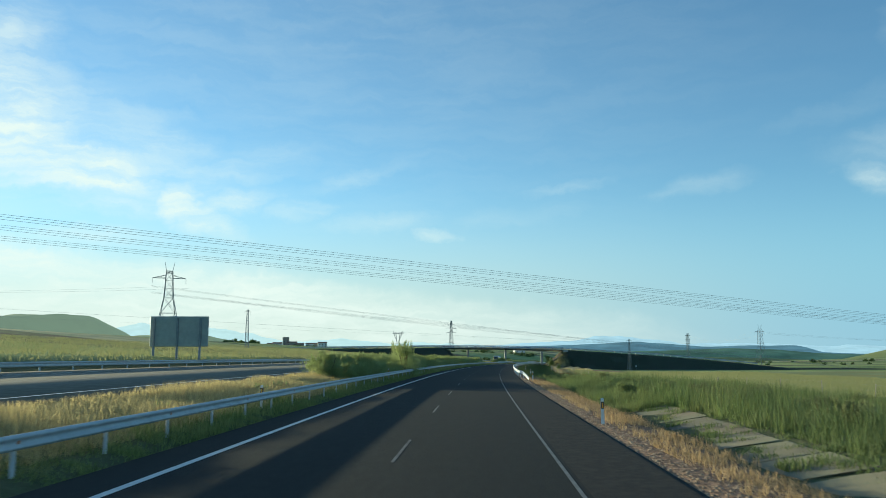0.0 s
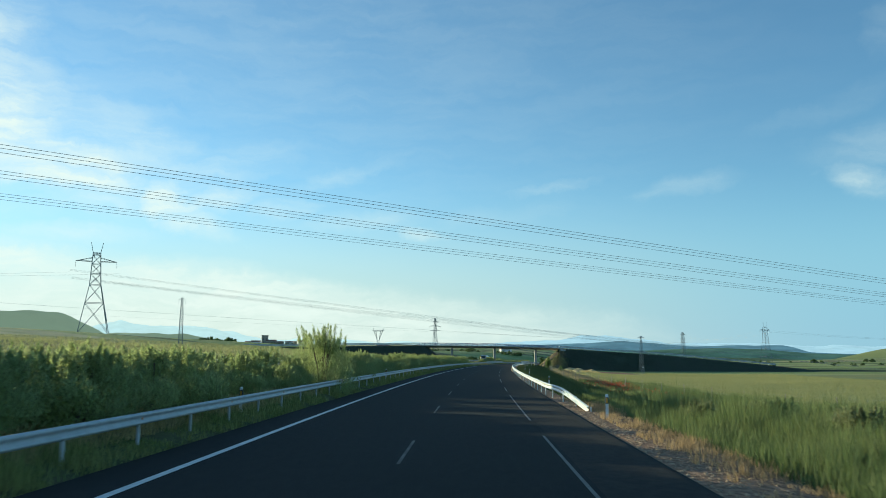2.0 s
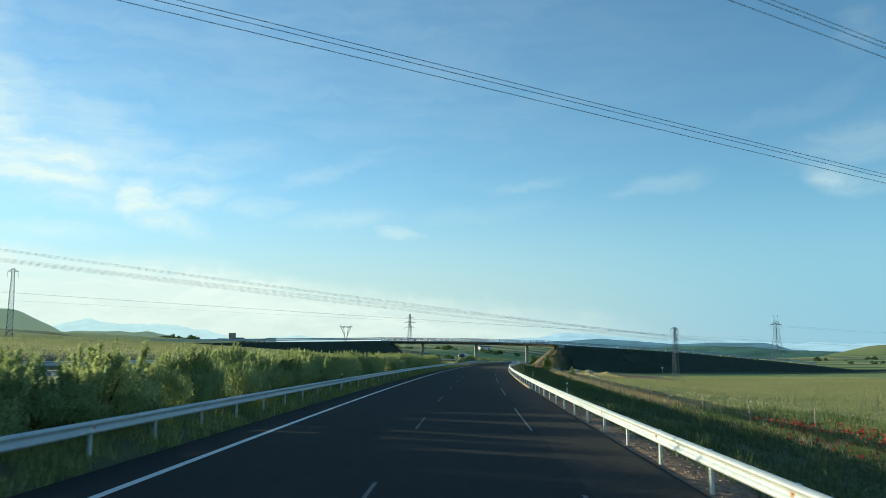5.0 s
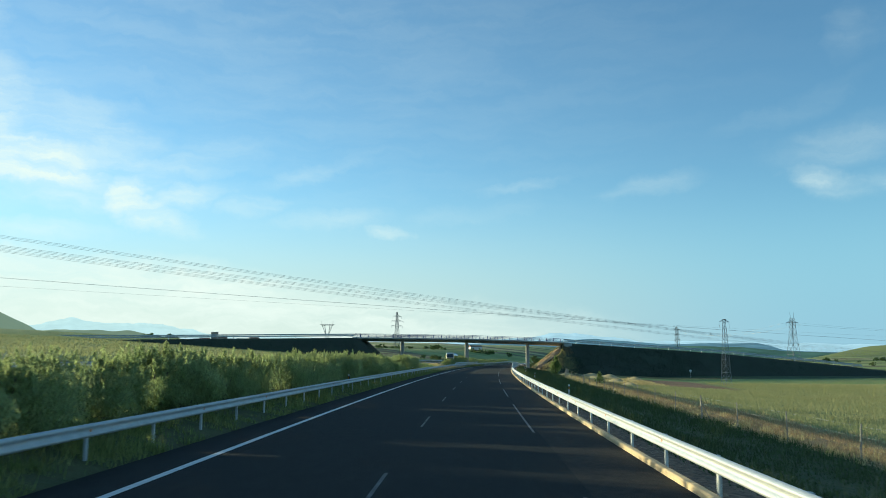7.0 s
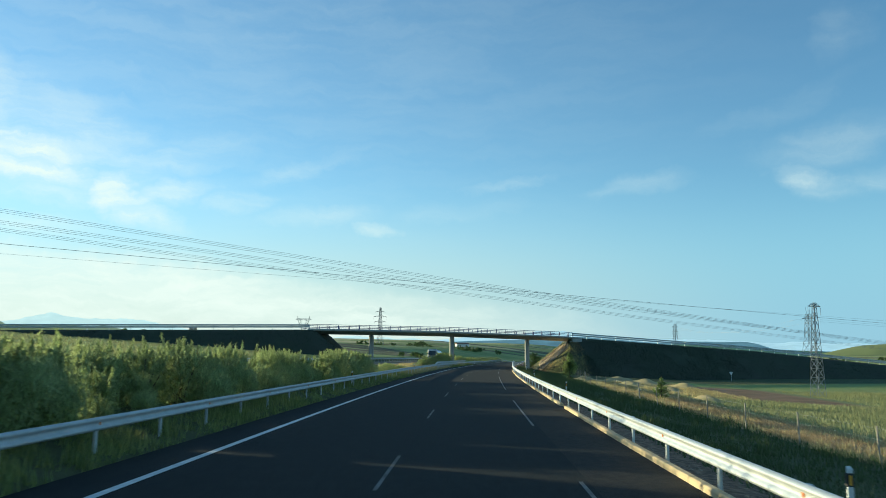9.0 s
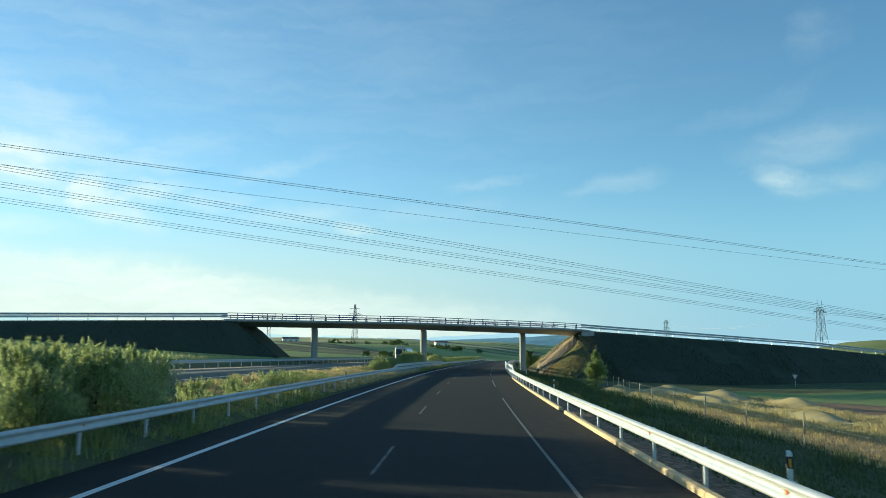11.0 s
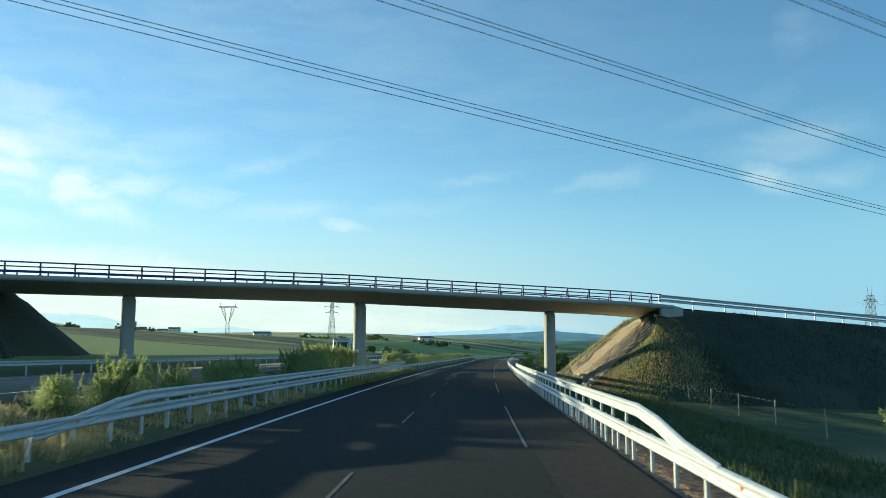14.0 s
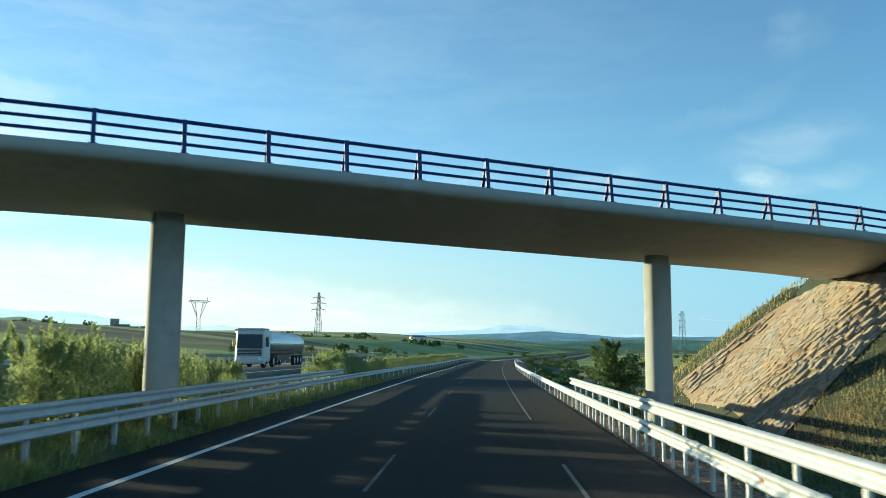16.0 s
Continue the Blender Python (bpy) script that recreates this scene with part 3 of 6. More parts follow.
barrier("guardrail", "far guardrail on the outer side of the opposite carriageway", -40, 560, -1, lambda y: -23.3, lambda y: 1.66 + 0.25 * float(bank_k(y)), lambda y: 4.0, reflect=False, steel=M_GALV_DULL)


# ---- overpass ----
B_O, B_E = Vector((-14.41, 400.0)), Vector((45.85, 419.19))
B_U = (B_E - B_O).normalized()
B_N = Vector((-B_U.y, B_U.x))
B_LEN = (B_E - B_O).length
B_YAW = math.degrees(math.atan2(B_U.y, B_U.x))
B_W = 9.6


DECK_A = [-400, -150, -60, 0, 31.7, 59.5, 63, 117, 165, 195, 400]
DECK_Z = [5.5, 6.0, 6.7, 7.72, 7.6, 6.98, 6.82, 3.9, 0.1, -2.6, -3.2]


def deck_z(a):
    """Height of the overpass road's edge a metres along from the left abutment."""
    return float(np.interp(a, DECK_A, DECK_Z))


def bp_at(a, b, z):
    p = B_O + B_U * a + B_N * b
    return (p.x, p.y, z)


overpass = empty("overpass", Matrix.Identity(4), "concrete road bridge on slender piers over the motorway", "bridge")
d_prof = [(0, 0), (0.45, 0), (0.45, -0.16), (B_W - 0.45, -0.16), (B_W - 0.45, 0), (B_W, 0), (B_W, -0.36), (B_W - 0.35, -0.4), (B_W - 2.7, -0.98), (2.7, -0.98), (0.35, -0.4), (0, -0.36)]
as_ = np.linspace(-0.5, B_LEN + 1.3, 33)
V, F = [], []
for a in as_:
    for b, z in d_prof:
        V.append(bp_at(a, b, deck_z(a) + z))
k = len(d_prof)
for r in range(len(as_) - 1):
    for i in range(k):
        j = (i + 1) % k
        F.append((r * k + i, (r + 1) * k + i, (r + 1) * k + j, r * k + j))
part_me("deck", mesh_np("deck", np.array(V), np.array(F), M_CONC), overpass, "grey concrete slab deck with tapered edges")
for px, py in ((-2.03, 409.72), (16.78, 414.39), (34.96, 420.82)):
    bm = bmesh.new()
    a = (Vector((px, py)) - B_O).dot(B_U)
    zt = deck_z(a) - 0.97
    zb = land(px, py) - 1.0
    c = bp_at(a, B_W / 2, 0)
    rings = []
    for w, d, z in ((0.54, 0.4, zb), (0.54, 0.4, zt - 0.32), (0.48, 0.34, zt - 0.3), (0.48, 0.34, zt)):
        ring = []
        for k in range(32):
            t = 2 * math.pi * (k + 0.5) / 32
            x, y = math.cos(t), math.sin(t)
            ring.append(bm.verts.new((math.copysign(abs(x) ** 0.62, x) * w, math.copysign(abs(y) ** 0.62, y) * d, z)))
        rings.append(ring)
    for u, w in zip(rings[:-1], rings[1:]):
        for k in range(32):
            bm.faces.new((u[k], u[(k + 1) % 32], w[(k + 1) % 32], w[k]))
    bm.faces.new(rings[-1])
    part("pier", bm, M_CONC, overpass, "concrete pier with rounded sides and a narrow neck", m=pose(c[0], c[1], 0, 0, 0, B_YAW + 2), smooth=True)
for a0, sgn in ((1.2, -1), (62.2, 1)):
    bm = bmesh.new()
    rows_ = []
    for b in (0.6, B_W - 0.6):
        a = a0 + 0.47 * b
        for da, dz in ((0.15, -2.5), (0.15, -1.02), (1.2, -1.02), (1.2, -0.45), (2.6, -0.45), (2.6, -2.5)):
            rows_.append(bm.verts.new(bp_at(a + sgn * da, b, deck_z(a + sgn * da) + dz)))
    for i in range(6):
        j = (i + 1) % 6
        bm.faces.new((rows_[i], rows_[j], rows_[6 + j], rows_[6 + i]))
    bm.faces.new(rows_[:6][::-1])
    bm.faces.new(rows_[6:])
    bmesh.ops.recalc_face_normals(bm, faces=bm.faces)
    part("abutment", bm, M_CONC, overpass, "pale concrete abutment seat")


# wing wall that closes the bank's corner behind the deck's end
bm = bmesh.new()
ws = [bm.verts.new(bp_at(a, b, deck_z(a) + z)) for b in (0.02, 0.34) for a, z in ((B_LEN - 0.2, -0.38), (B_LEN - 0.2, -1.1), (B_LEN + 0.5, -1.25), (B_LEN + 2.4, -1.0), (B_LEN + 2.4, -0.2), (B_LEN + 1.32, -0.05), (B_LEN + 1.32, -0.38))]
for i in range(7):
    j = (i + 1) % 7
    bm.faces.new((ws[i], ws[j], ws[7 + j], ws[7 + i]))
bm.faces.new(ws[:7][::-1])
bm.faces.new(ws[7:])
bmesh.ops.recalc_face_normals(bm, faces=bm.faces)
part("wing_wall", bm, M_CONC, overpass, "pale concrete wing wall")


def parapet(b, flip):
    rail = empty("bridge_railing", Matrix.Identity(4), "dark blue steel bridge railing with three bars", "railing", "bridge railings")
    bm = bmesh.new()
    for foot, width in ((-0.1, 0.06), (0.36, 0.05)):
        vs = [bm.verts.new(q) for q in ((-width, flip * foot - 0.05, 0), (width, flip * foot - 0.05, 0), (width, flip * foot + 0.05, 0), (-width, flip * foot + 0.05, 0), (-width, -0.05, 1.0), (width, -0.05, 1.0), (width, 0.05, 1.0), (-width, 0.05, 1.0))]
        for q in ((3, 2, 1, 0), (4, 5, 6, 7), (0, 1, 5, 4), (1, 2, 6, 5), (2, 3, 7, 6), (3, 0, 4, 7)):
            bm.faces.new([vs[i] for i in q])
    box(bm, -0.12, 0.12, min(-0.2 * flip, 0.46 * flip), max(-0.2 * flip, 0.46 * flip), 0, 0.025)
    pm = bm_me("post", bm, M_RAIL)
    n = 27
    for i in range(n):
        a = 1.5 + (B_LEN - 0.4) * i / n
        part_me("post", pm, rail, m=Matrix.Translation(bp_at(a, b, deck_z(a))) @ pose(0, 0, 0, 0, 0, B_YAW))
    for h, r in ((0.96, 0.06), (0.63, 0.05), (0.32, 0.05)):
        bm = bmesh.new()
        tube(bm, [bp_at(a, b + flip * 0.07, deck_z(a) + h) for a in np.linspace(0, B_LEN, 17)], r, 6)
        part("bar", bm, M_RAIL, rail)


parapet(0.22, 1)
parapet(B_W - 0.22, -1)


SKEW = 0.47
END_EAST, END_WEST = 62.2, 1.2
END_RATIO, SIDE_RATIO = 1.2, 1.45


def bank_surface(A, Bq, east):
    """Height of a ramp's bank, the distance from its flat top, and how far the point lies before the skewed end."""
    A, Bq = np.asarray(A, float), np.asarray(Bq, float)
    b0, b1 = -0.3, B_W + 0.3
    a_b = (END_EAST if east else END_WEST) + SKEW * np.clip(Bq, b0, b1)
    k = 1 / math.sqrt(1 + SKEW * SKEW)
    sgn = 1 if east else -1
    # the end edge runs from (a(b0), b0) to (a(b1), b1); the sides run away from the motorway
    e0 = np.array([(END_EAST if east else END_WEST) + SKEW * b0, b0])
    e1 = np.array([(END_EAST if east else END_WEST) + SKEW * b1, b1])
    ev = e1 - e0
    t = np.clip(((A - e0[0]) * ev[0] + (Bq - e0[1]) * ev[1]) / (ev @ ev), 0, 1)
    d_end = np.hypot(A - e0[0] - ev[0] * t, Bq - e0[1] - ev[1] * t)
    d_lo = np.where((A - e0[0]) * sgn > 0, np.abs(Bq - b0), np.hypot(A - e0[0], Bq - b0))
    d_hi = np.where((A - e1[0]) * sgn > 0, np.abs(Bq - b1), np.hypot(A - e1[0], Bq - b1))
    inside = (Bq >= b0) & (Bq <= b1) & ((A - a_b) * sgn >= 0)
    if east:
        # the near corner of the flat top is cut off behind the wing wall
        p0, p1 = np.array([END_EAST + SKEW * 2.0, 2.0]), np.array([END_EAST + 7.5, b0])
        pv = p1 - p0
        t = np.clip(((A - p0[0]) * pv[0] + (Bq - p0[1]) * pv[1]) / (pv @ pv), 0, 1)
        d_cut = np.hypot(A - p0[0] - pv[0] * t, Bq - p0[1] - pv[1] * t)
        inside = inside & ((A - p0[0]) * pv[1] - (Bq - p0[1]) * pv[0] <= 0)
        ev = e1 - p0
        t = np.clip(((A - p0[0]) * ev[0] + (Bq - p0[1]) * ev[1]) / (ev @ ev), 0, 1)
        d_end = np.minimum(np.hypot(A - p0[0] - ev[0] * t, Bq - p0[1] - ev[1] * t), d_cut)
        d_lo = np.where(A > p1[0], np.abs(Bq - b0), np.hypot(A - p1[0], Bq - b0))
    dist = np.where(inside, 0, np.minimum(d_end, np.minimum(d_lo, d_hi)))
    out = np.maximum((a_b - A) * sgn * k, 0)
    side = np.maximum(np.maximum(b0 - Bq, Bq - b1), 0)
    end = np.where(inside, 0, out / (out + side + 1e-6))
    top = np.interp(np.where(inside, A, np.where((A - a_b) * sgn > 0, A, a_b)), DECK_A, DECK_Z) - 0.25
    drop = 0.75 * np.clip((end - 0.45) / 0.5, 0, 1) * (out > 0)
    ratio = SIDE_RATIO + (END_RATIO - SIDE_RATIO) * end
    return top - drop - np.minimum(dist / ratio, 14), dist, end


def bank(name, a_from, a_to, east, label):
    """The ramp's earth bank: its top follows the deck, its flanks fall away, and its end is rounded off under the deck."""
    a_e = END_EAST if east else END_WEST
    near = np.arange(a_e - 18, a_e + 22, 0.7)
    aa = np.unique(np.round(np.concatenate([np.arange(a_from, a_to + 0.01, 2.5), near[(near > a_from) & (near < a_to)]]), 2))
    bb = np.arange(-26, B_W + 26.01, 0.9)
    A, Bq = np.meshgrid(aa, bb, indexing="ij")
    Z, dist, end = bank_surface(A, Bq, east)
    Z = Z + 0.12 * wave(A * 1.0, Bq, 1.3, 4) * (dist > 0) * (end < 0.5)
    xs = B_O.x + B_U.x * A + B_N.x * Bq
    ys = B_O.y + B_U.y * A + B_N.y * Bq
    V = np.stack([xs, ys, Z], -1).reshape(-1, 3)
    idx = np.arange(A.size).reshape(A.shape)
    F = np.stack([idx[:-1, :-1], idx[1:, :-1], idx[1:, 1:], idx[:-1, 1:]], -1).reshape(-1, 4)
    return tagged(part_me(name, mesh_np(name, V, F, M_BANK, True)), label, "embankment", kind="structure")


def bank_tufts(name, n, a0, a1, b0, b1, east, material, label, seed, h0, h1, wid=0.03, turn=None):
    """Grass blades over a bank's flank."""
    rs = np.random.RandomState(seed)
    A, Bq = rs.uniform(a0, a1, n), rs.uniform(b0, b1, n)
    Z, dist, end = bank_surface(A, Bq, east)
    bare = wave(A, Bq, 1.1, seed) + 0.5 * wave(A, Bq, 0.35, seed + 3) + rs.normal(0, 0.25, n)
    ek = 1 / math.sqrt(1 + SKEW * SKEW)
    e_, d_ = ek * (SKEW * (A - END_EAST) + Bq), ek * (SKEW * Bq - (A - END_EAST))
    paved = (d_ > -0.2) & (d_ < 7.0) & (e_ > -0.1 - 0.42 * d_) & (e_ < B_W / ek) if east else end > 0.97
    keep = (dist > 0.1) & (bare > -0.35) & (Z > -3.6) & ~paved
    # turn keeps the blades to one side of the bank's line of shade
    if turn is not None:
        corner = np.degrees(np.arctan2(END_EAST + 5.0 - A, 0.4 - Bq)) + rs.normal(0, 5, n)
        keep &= (corner > turn[0]) & (corner < turn[1])
    Z = Z + 0.12 * wave(A * 1.0, Bq, 1.3, 4) * (end < 0.5)
    A, Bq, Z = A[keep], Bq[keep], Z[keep]
    n = len(A)
    base = np.stack([B_O.x + B_U.x * A + B_N.x * Bq, B_O.y + B_U.y * A + B_N.y * Bq, Z - 0.05], 1)
    hgt = rs.uniform(h0, h1, n) * (0.5 + rs.uniform(0, 1, n) ** 3)
    a = rs.uniform(0, 6.283, n)
    w = wid * rs.uniform(0.6, 1.5, n)
    side = np.stack([np.cos(a) * w, np.sin(a) * w, np.zeros(n)], 1)
    b = rs.uniform(0, 6.283, n)
    off = np.stack([np.cos(b) * hgt * 0.3, np.sin(b) * hgt * 0.3, hgt], 1)
    V = np.stack([base - side, base + side, base + off], 1).reshape(-1, 3)
    return tagged(part_me(name, mesh_np(name, V, np.arange(3 * n).reshape(n, 3), material)), label, "grass", kind="stuff")


bank_tufts("bank_grass", 42000, END_EAST + 1, B_LEN + 44, -15, -0.3, True, M_BANK_SHADE, "rough grass on the embankment slope", 1, 0.15, 0.4)
bank_tufts("bank_grass", 30000, B_LEN + 44, B_LEN + 125, -15, -0.3, True, M_BANK_SHADE, "rough grass on the embankment slope", 8, 0.15, 0.4)
# light painted in: pale blades towards the sun, dark ones where the bank turns away
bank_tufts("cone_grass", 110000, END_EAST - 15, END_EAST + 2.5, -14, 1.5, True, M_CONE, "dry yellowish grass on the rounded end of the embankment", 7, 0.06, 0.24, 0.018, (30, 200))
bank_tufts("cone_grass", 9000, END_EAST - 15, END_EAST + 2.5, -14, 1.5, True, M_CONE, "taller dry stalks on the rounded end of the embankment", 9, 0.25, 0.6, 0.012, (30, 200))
bank_tufts("bank_grass", 40000, END_EAST - 15, END_EAST + 2.5, -16, 0.5, True, M_BANK_SHADE, "rough grass on the embankment slope", 10, 0.12, 0.36, 0.03, (-30, 32))
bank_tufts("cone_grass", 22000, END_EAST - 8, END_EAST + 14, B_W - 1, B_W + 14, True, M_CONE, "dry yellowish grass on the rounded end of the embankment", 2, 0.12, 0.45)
bank_tufts("bank_grass", 45000, -60, 20, -16, -0.3, False, M_BANK_SHADE, "rough grass on the embankment slope", 3, 0.15, 0.4)
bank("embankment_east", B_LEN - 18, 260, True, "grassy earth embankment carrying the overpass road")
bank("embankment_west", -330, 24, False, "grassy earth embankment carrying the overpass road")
for nm, a0, a1 in (("ramp_road", -330, 0), ("ramp_road", B_LEN, 260)):
    aa = np.arange(a0, a1 + 0.1, 3.0)
    V = [bp_at(a, b, deck_z(a) - 0.15) for a in aa for b in (0.9, B_W - 0.9)]
    F = [(2 * i, 2 * i + 2, 2 * i + 3, 2 * i + 1) for i in range(len(aa) - 1)]
    tagged(part_me(nm, mesh_np(nm, np.array(V), np.array(F), M_ASPHALT)), "asphalt of the overpass road on its embankment", "road", kind="structure")


def ramp_barrier(a0, a1):
    rail = empty("ramp_guardrail", Matrix.Identity(4), "galvanised guardrail along the overpass ramp", "guardrail", "ramp guardrails")
    prof = beam_profile()
    prof = prof + [(o - 0.012, u) for o, u in prof[::-1]]
    k = len(prof)
    sm = post_mesh(1.14)
    for h, steel in ((0.62, M_GALV), (1.02, M_GALV_DULL)):
        for a in np.arange(a0, a1 - 0.1, 4.0):
            V = [bp_at(q, 0.45 - o, deck_z(q) + h - 0.2 + u) for q in (a, a + 4) for o, u in prof]
            F = [(i, k + i, k + (i + 1) % k, (i + 1) % k) for i in range(k)]
            part_me("beam", mesh_np("beam", np.array(V), np.array(F), steel), rail)
            if h < 1:
                part_me("post", sm, rail, m=Matrix.Translation(bp_at(a, 0.55, deck_z(a) - 0.2)) @ pose(0, 0, 0, 0, 0, B_YAW - 90))


ramp_barrier(B_LEN, B_LEN + 112)
ramp_barrier(-240, 0)


# ---- power lines ----
def lattice(name, x, y, h, base, top, waist, arms, label, horn=0.0, group="pylons", zb=None):
    """A four-legged lattice mast with cross-arms; arms are (height, half length)."""
    z0 = land(x, y) - 0.3 if zb is None else zb
    ob = empty(name, pose(x, y, z0, 0, 0, 25), label, "pylon", group)
    hw = lambda z: base + (waist - base) * z / (h * 0.6) if z < h * 0.6 else waist + (top - waist) * (z - h * 0.6) / (h * 0.4)
    bm = bmesh.new()
    r = max(0.035, h * 0.0032) if h > 20 else 0.035
    zs = [0]
    while zs[-1] < h - 0.3:
        zs.append(min(h, zs[-1] + max(1.1, 2.1 * hw(zs[-1]))))
    for z, w in zip(zs[:-1], zs[1:]):
        a, c = hw(z), hw(w)
        pa = [(a, a, z), (-a, a, z), (-a, -a, z), (a, -a, z)]
        pc = [(c, c, w), (-c, c, w), (-c, -c, w), (c, -c, w)]
        for i in range(4):
            j = (i + 1) % 4
            bar(bm, pa[i], pc[i], r * 1.25)
            bar(bm, pa[i], pc[j], r * 0.7)
            bar(bm, pa[j], pc[i], r * 0.7)
            bar(bm, pc[i], pc[j], r * 0.7)
    part("tower", bm, M_LATT, ob)
    for az, al in arms:
        bm = bmesh.new()
        w = hw(az)
        for s in (-1, 1):
            for q in (-1, 1):
                bar(bm, (s * w, q * w, az), (s * al, 0, az), r)
                bar(bm, (s * w, q * w, az + al * 0.14 + 0.3), (s * al, 0, az), r * 0.8)
            for t in (0.33, 0.66):
                bar(bm, (s * (w + (al - w) * t), -w * (1 - t), az), (s * (w + (al - w) * t), w * (1 - t), az + (al * 0.14 + 0.3) * (1 - t)), r * 0.6)
        part("crossarm", bm, M_LATT, ob)
        bm = bmesh.new()
        for s in (-1, 1):
            for i in range(8):
                cyl(bm, s * al, 0, az - 0.25 - i * h * 0.009, az - 0.25 - i * h * 0.009 + h * 0.006, 0.0045 * h, 0.02, 6)
        part("insulator", bm, M_WIRE, ob)
    if horn:
        bm = bmesh.new()
        for s in (-1, 1):
            bar(bm, (s * top, 0, h), (s * (top + horn * 0.2), 0, h + horn), r)
        part("horn", bm, M_LATT, ob)
    return ob


def portal_pylon(x, y, h, label):
    z0 = land(x, y) - 0.3
    ob = empty("pylon", pose(x, y, z0, 0, 0, 12), label, "pylon", "pylons")
    bm = bmesh.new()
    r = 0.16
    for s in (-1, 1):
        for q in (-1, 1):
            bar(bm, (s * 1.2, q * 1.2, 0), (s * 0.9, q * 0.6, h * 0.45), r)
            bar(bm, (s * 0.9, q * 0.6, h * 0.45), (s * h * 0.2, q * 0.4, h * 0.86), r)
            bar(bm, (s * 0.9, q * 0.6, h * 0.45), (s * h * 0.1, q * 0.4, h * 0.86), r)
        for i in range(6):
            t, u = i / 6, (i + 1) / 6
            bar(bm, (s * (0.9 + (h * 0.2 - 0.9) * t), 0, h * (0.45 + 0.41 * t)), (s * (0.9 + (h * 0.1 - 0.9) * u), 0, h * (0.45 + 0.41 * u)), r * 0.7)
        bar(bm, (s * h * 0.2, 0, h * 0.86), (s * h * 0.22, 0, h), r)
    for i in range(5):
        bar(bm, (-1.1, 1, h * 0.09 * i), (1.1, 1, h * 0.09 * (i + 1)), r * 0.7)
    part("tower", bm, M_LATT, ob)
    bm = bmesh.new()
    for z in (h * 0.86, h * 0.9):
        bar(bm, (-h * 0.28, 0, h * 0.88), (-h * 0.2, 0, z), r)
        bar(bm, (h * 0.28, 0, h * 0.88), (h * 0.2, 0, z), r)
        bar(bm, (-h * 0.2, 0, z), (h * 0.2, 0, z), r)
    for i in range(12):
        x0 = -h * 0.2 + h * 0.4 * i / 12
        bar(bm, (x0, 0, h * (0.86 if i % 2 else 0.9)), (x0 + h * 0.4 / 12, 0, h * (0.9 if i % 2 else 0.86)), r * 0.6)
    part("crossarm", bm, M_LATT, ob)
    return ob


lattice("pylon", -117.2, 317.7, 26.0, 4.6, 1.15, 1.7, [(23.2, 6.2)], "lattice steel pylon standing in a green field", 3.4)
lattice("pylon", -75.2, 277.4, 13.2, 0.55, 0.2, 0.4, [(12.6, 0.9)], "slender lattice mast in the field", zb=5.4)
lattice("pylon", 62.0, 332.1, 13.0, 0.72, 0.17, 0.4, [(12.5, 1.25)], "slender lattice mast in the wheat field")
lattice("pylon", 236.5, 694.3, 30, 3.6, 1.1, 1.7, [(27.5, 5.2)], "lattice steel pylon beyond the overpass ramp", 4.0)
lattice("pylon", 254.7, 995.3, 36, 2.6, 0.8, 1.5, [(24, 3.2), (29, 3.6), (33.5, 3.6)], "tall distant lattice pylon")
lattice("pylon", -29.9, 1221.1, 44, 3.2, 0.8, 1.6, [(27, 7.5), (33, 8.5), (39, 6.0)], "tall distant lattice pylon with three arms")
portal_pylon(-78.5, 887.9, 22, "distant pylon with a forked head and a wide upper beam")


def span(name, label, p0, per, x0, x1, offsets, sag, r=0.03):
    """Bundled conductors: p0 is the place at x = 0, per the change for each metre of x, offsets (ahead, up) for each wire."""
    ob = empty(name, Matrix.Identity(4), label, "power line", "power lines")
    for dy, dz in offsets:
        bm = bmesh.new()
        n = 28
        pts = []
        for i in range(n + 1):
            x = x0 + (x1 - x0) * i / n
            t = (x - x0) / (x1 - x0)
            pts.append((x, p0[0] + per[0] * x + dy, p0[1] + per[1] * x + dz + sag * (2 * t - 1) ** 2))
        rings = [[bm.verts.new((q[0] + r * math.cos(k * 2.094), q[1], q[2] + r * math.sin(k * 2.094))) for k in range(3)] for q in pts]
        for u, w in zip(rings[:-1], rings[1:]):
            for k in range(3):
                bm.faces.new((u[k], u[(k + 1) % 3], w[(k + 1) % 3], w[k]))
        part("wire", bm, M_WIRE, ob)


B3 = [(0.1, 0.32), (-0.1, 0.0), (0.1, -0.32)]
for p0, per in (((131.0, 16.2), (0.551, -0.057)), ((145.8, 16.4), (0.563, -0.054)), ((163.0, 16.8), (0.556, -0.049))):
    span("power_line", "bundle of three dark conductors crossing the road", p0, per, -260, 330, B3, 2.0, 0.021)
for p0, per in (((350.1, 15.9), (0.412, -0.101)), ((357.9, 15.6), (0.47, -0.084)), ((366.5, 15.1), (0.424, -0.091))):
    span("power_line", "bundle of thin dark conductors crossing the road", p0, per, -118, 190, [(0.1, 0.24), (-0.1, 0), (0.1, -0.24)], 1.0, 0.02)
span("power_line", "pair of dark conductors crossing low over the road", (302.9, 10.3), (0.432, -0.045), -150, 120, [(-0.5, -0.05), (0.5, 0.05)], 0.5, 0.011)
span("power_line", "single dark earth wire crossing the road", (305.5, 10.0), (0.472, -0.03), -150, 120, [(0, 0)], 0.5, 0.009)


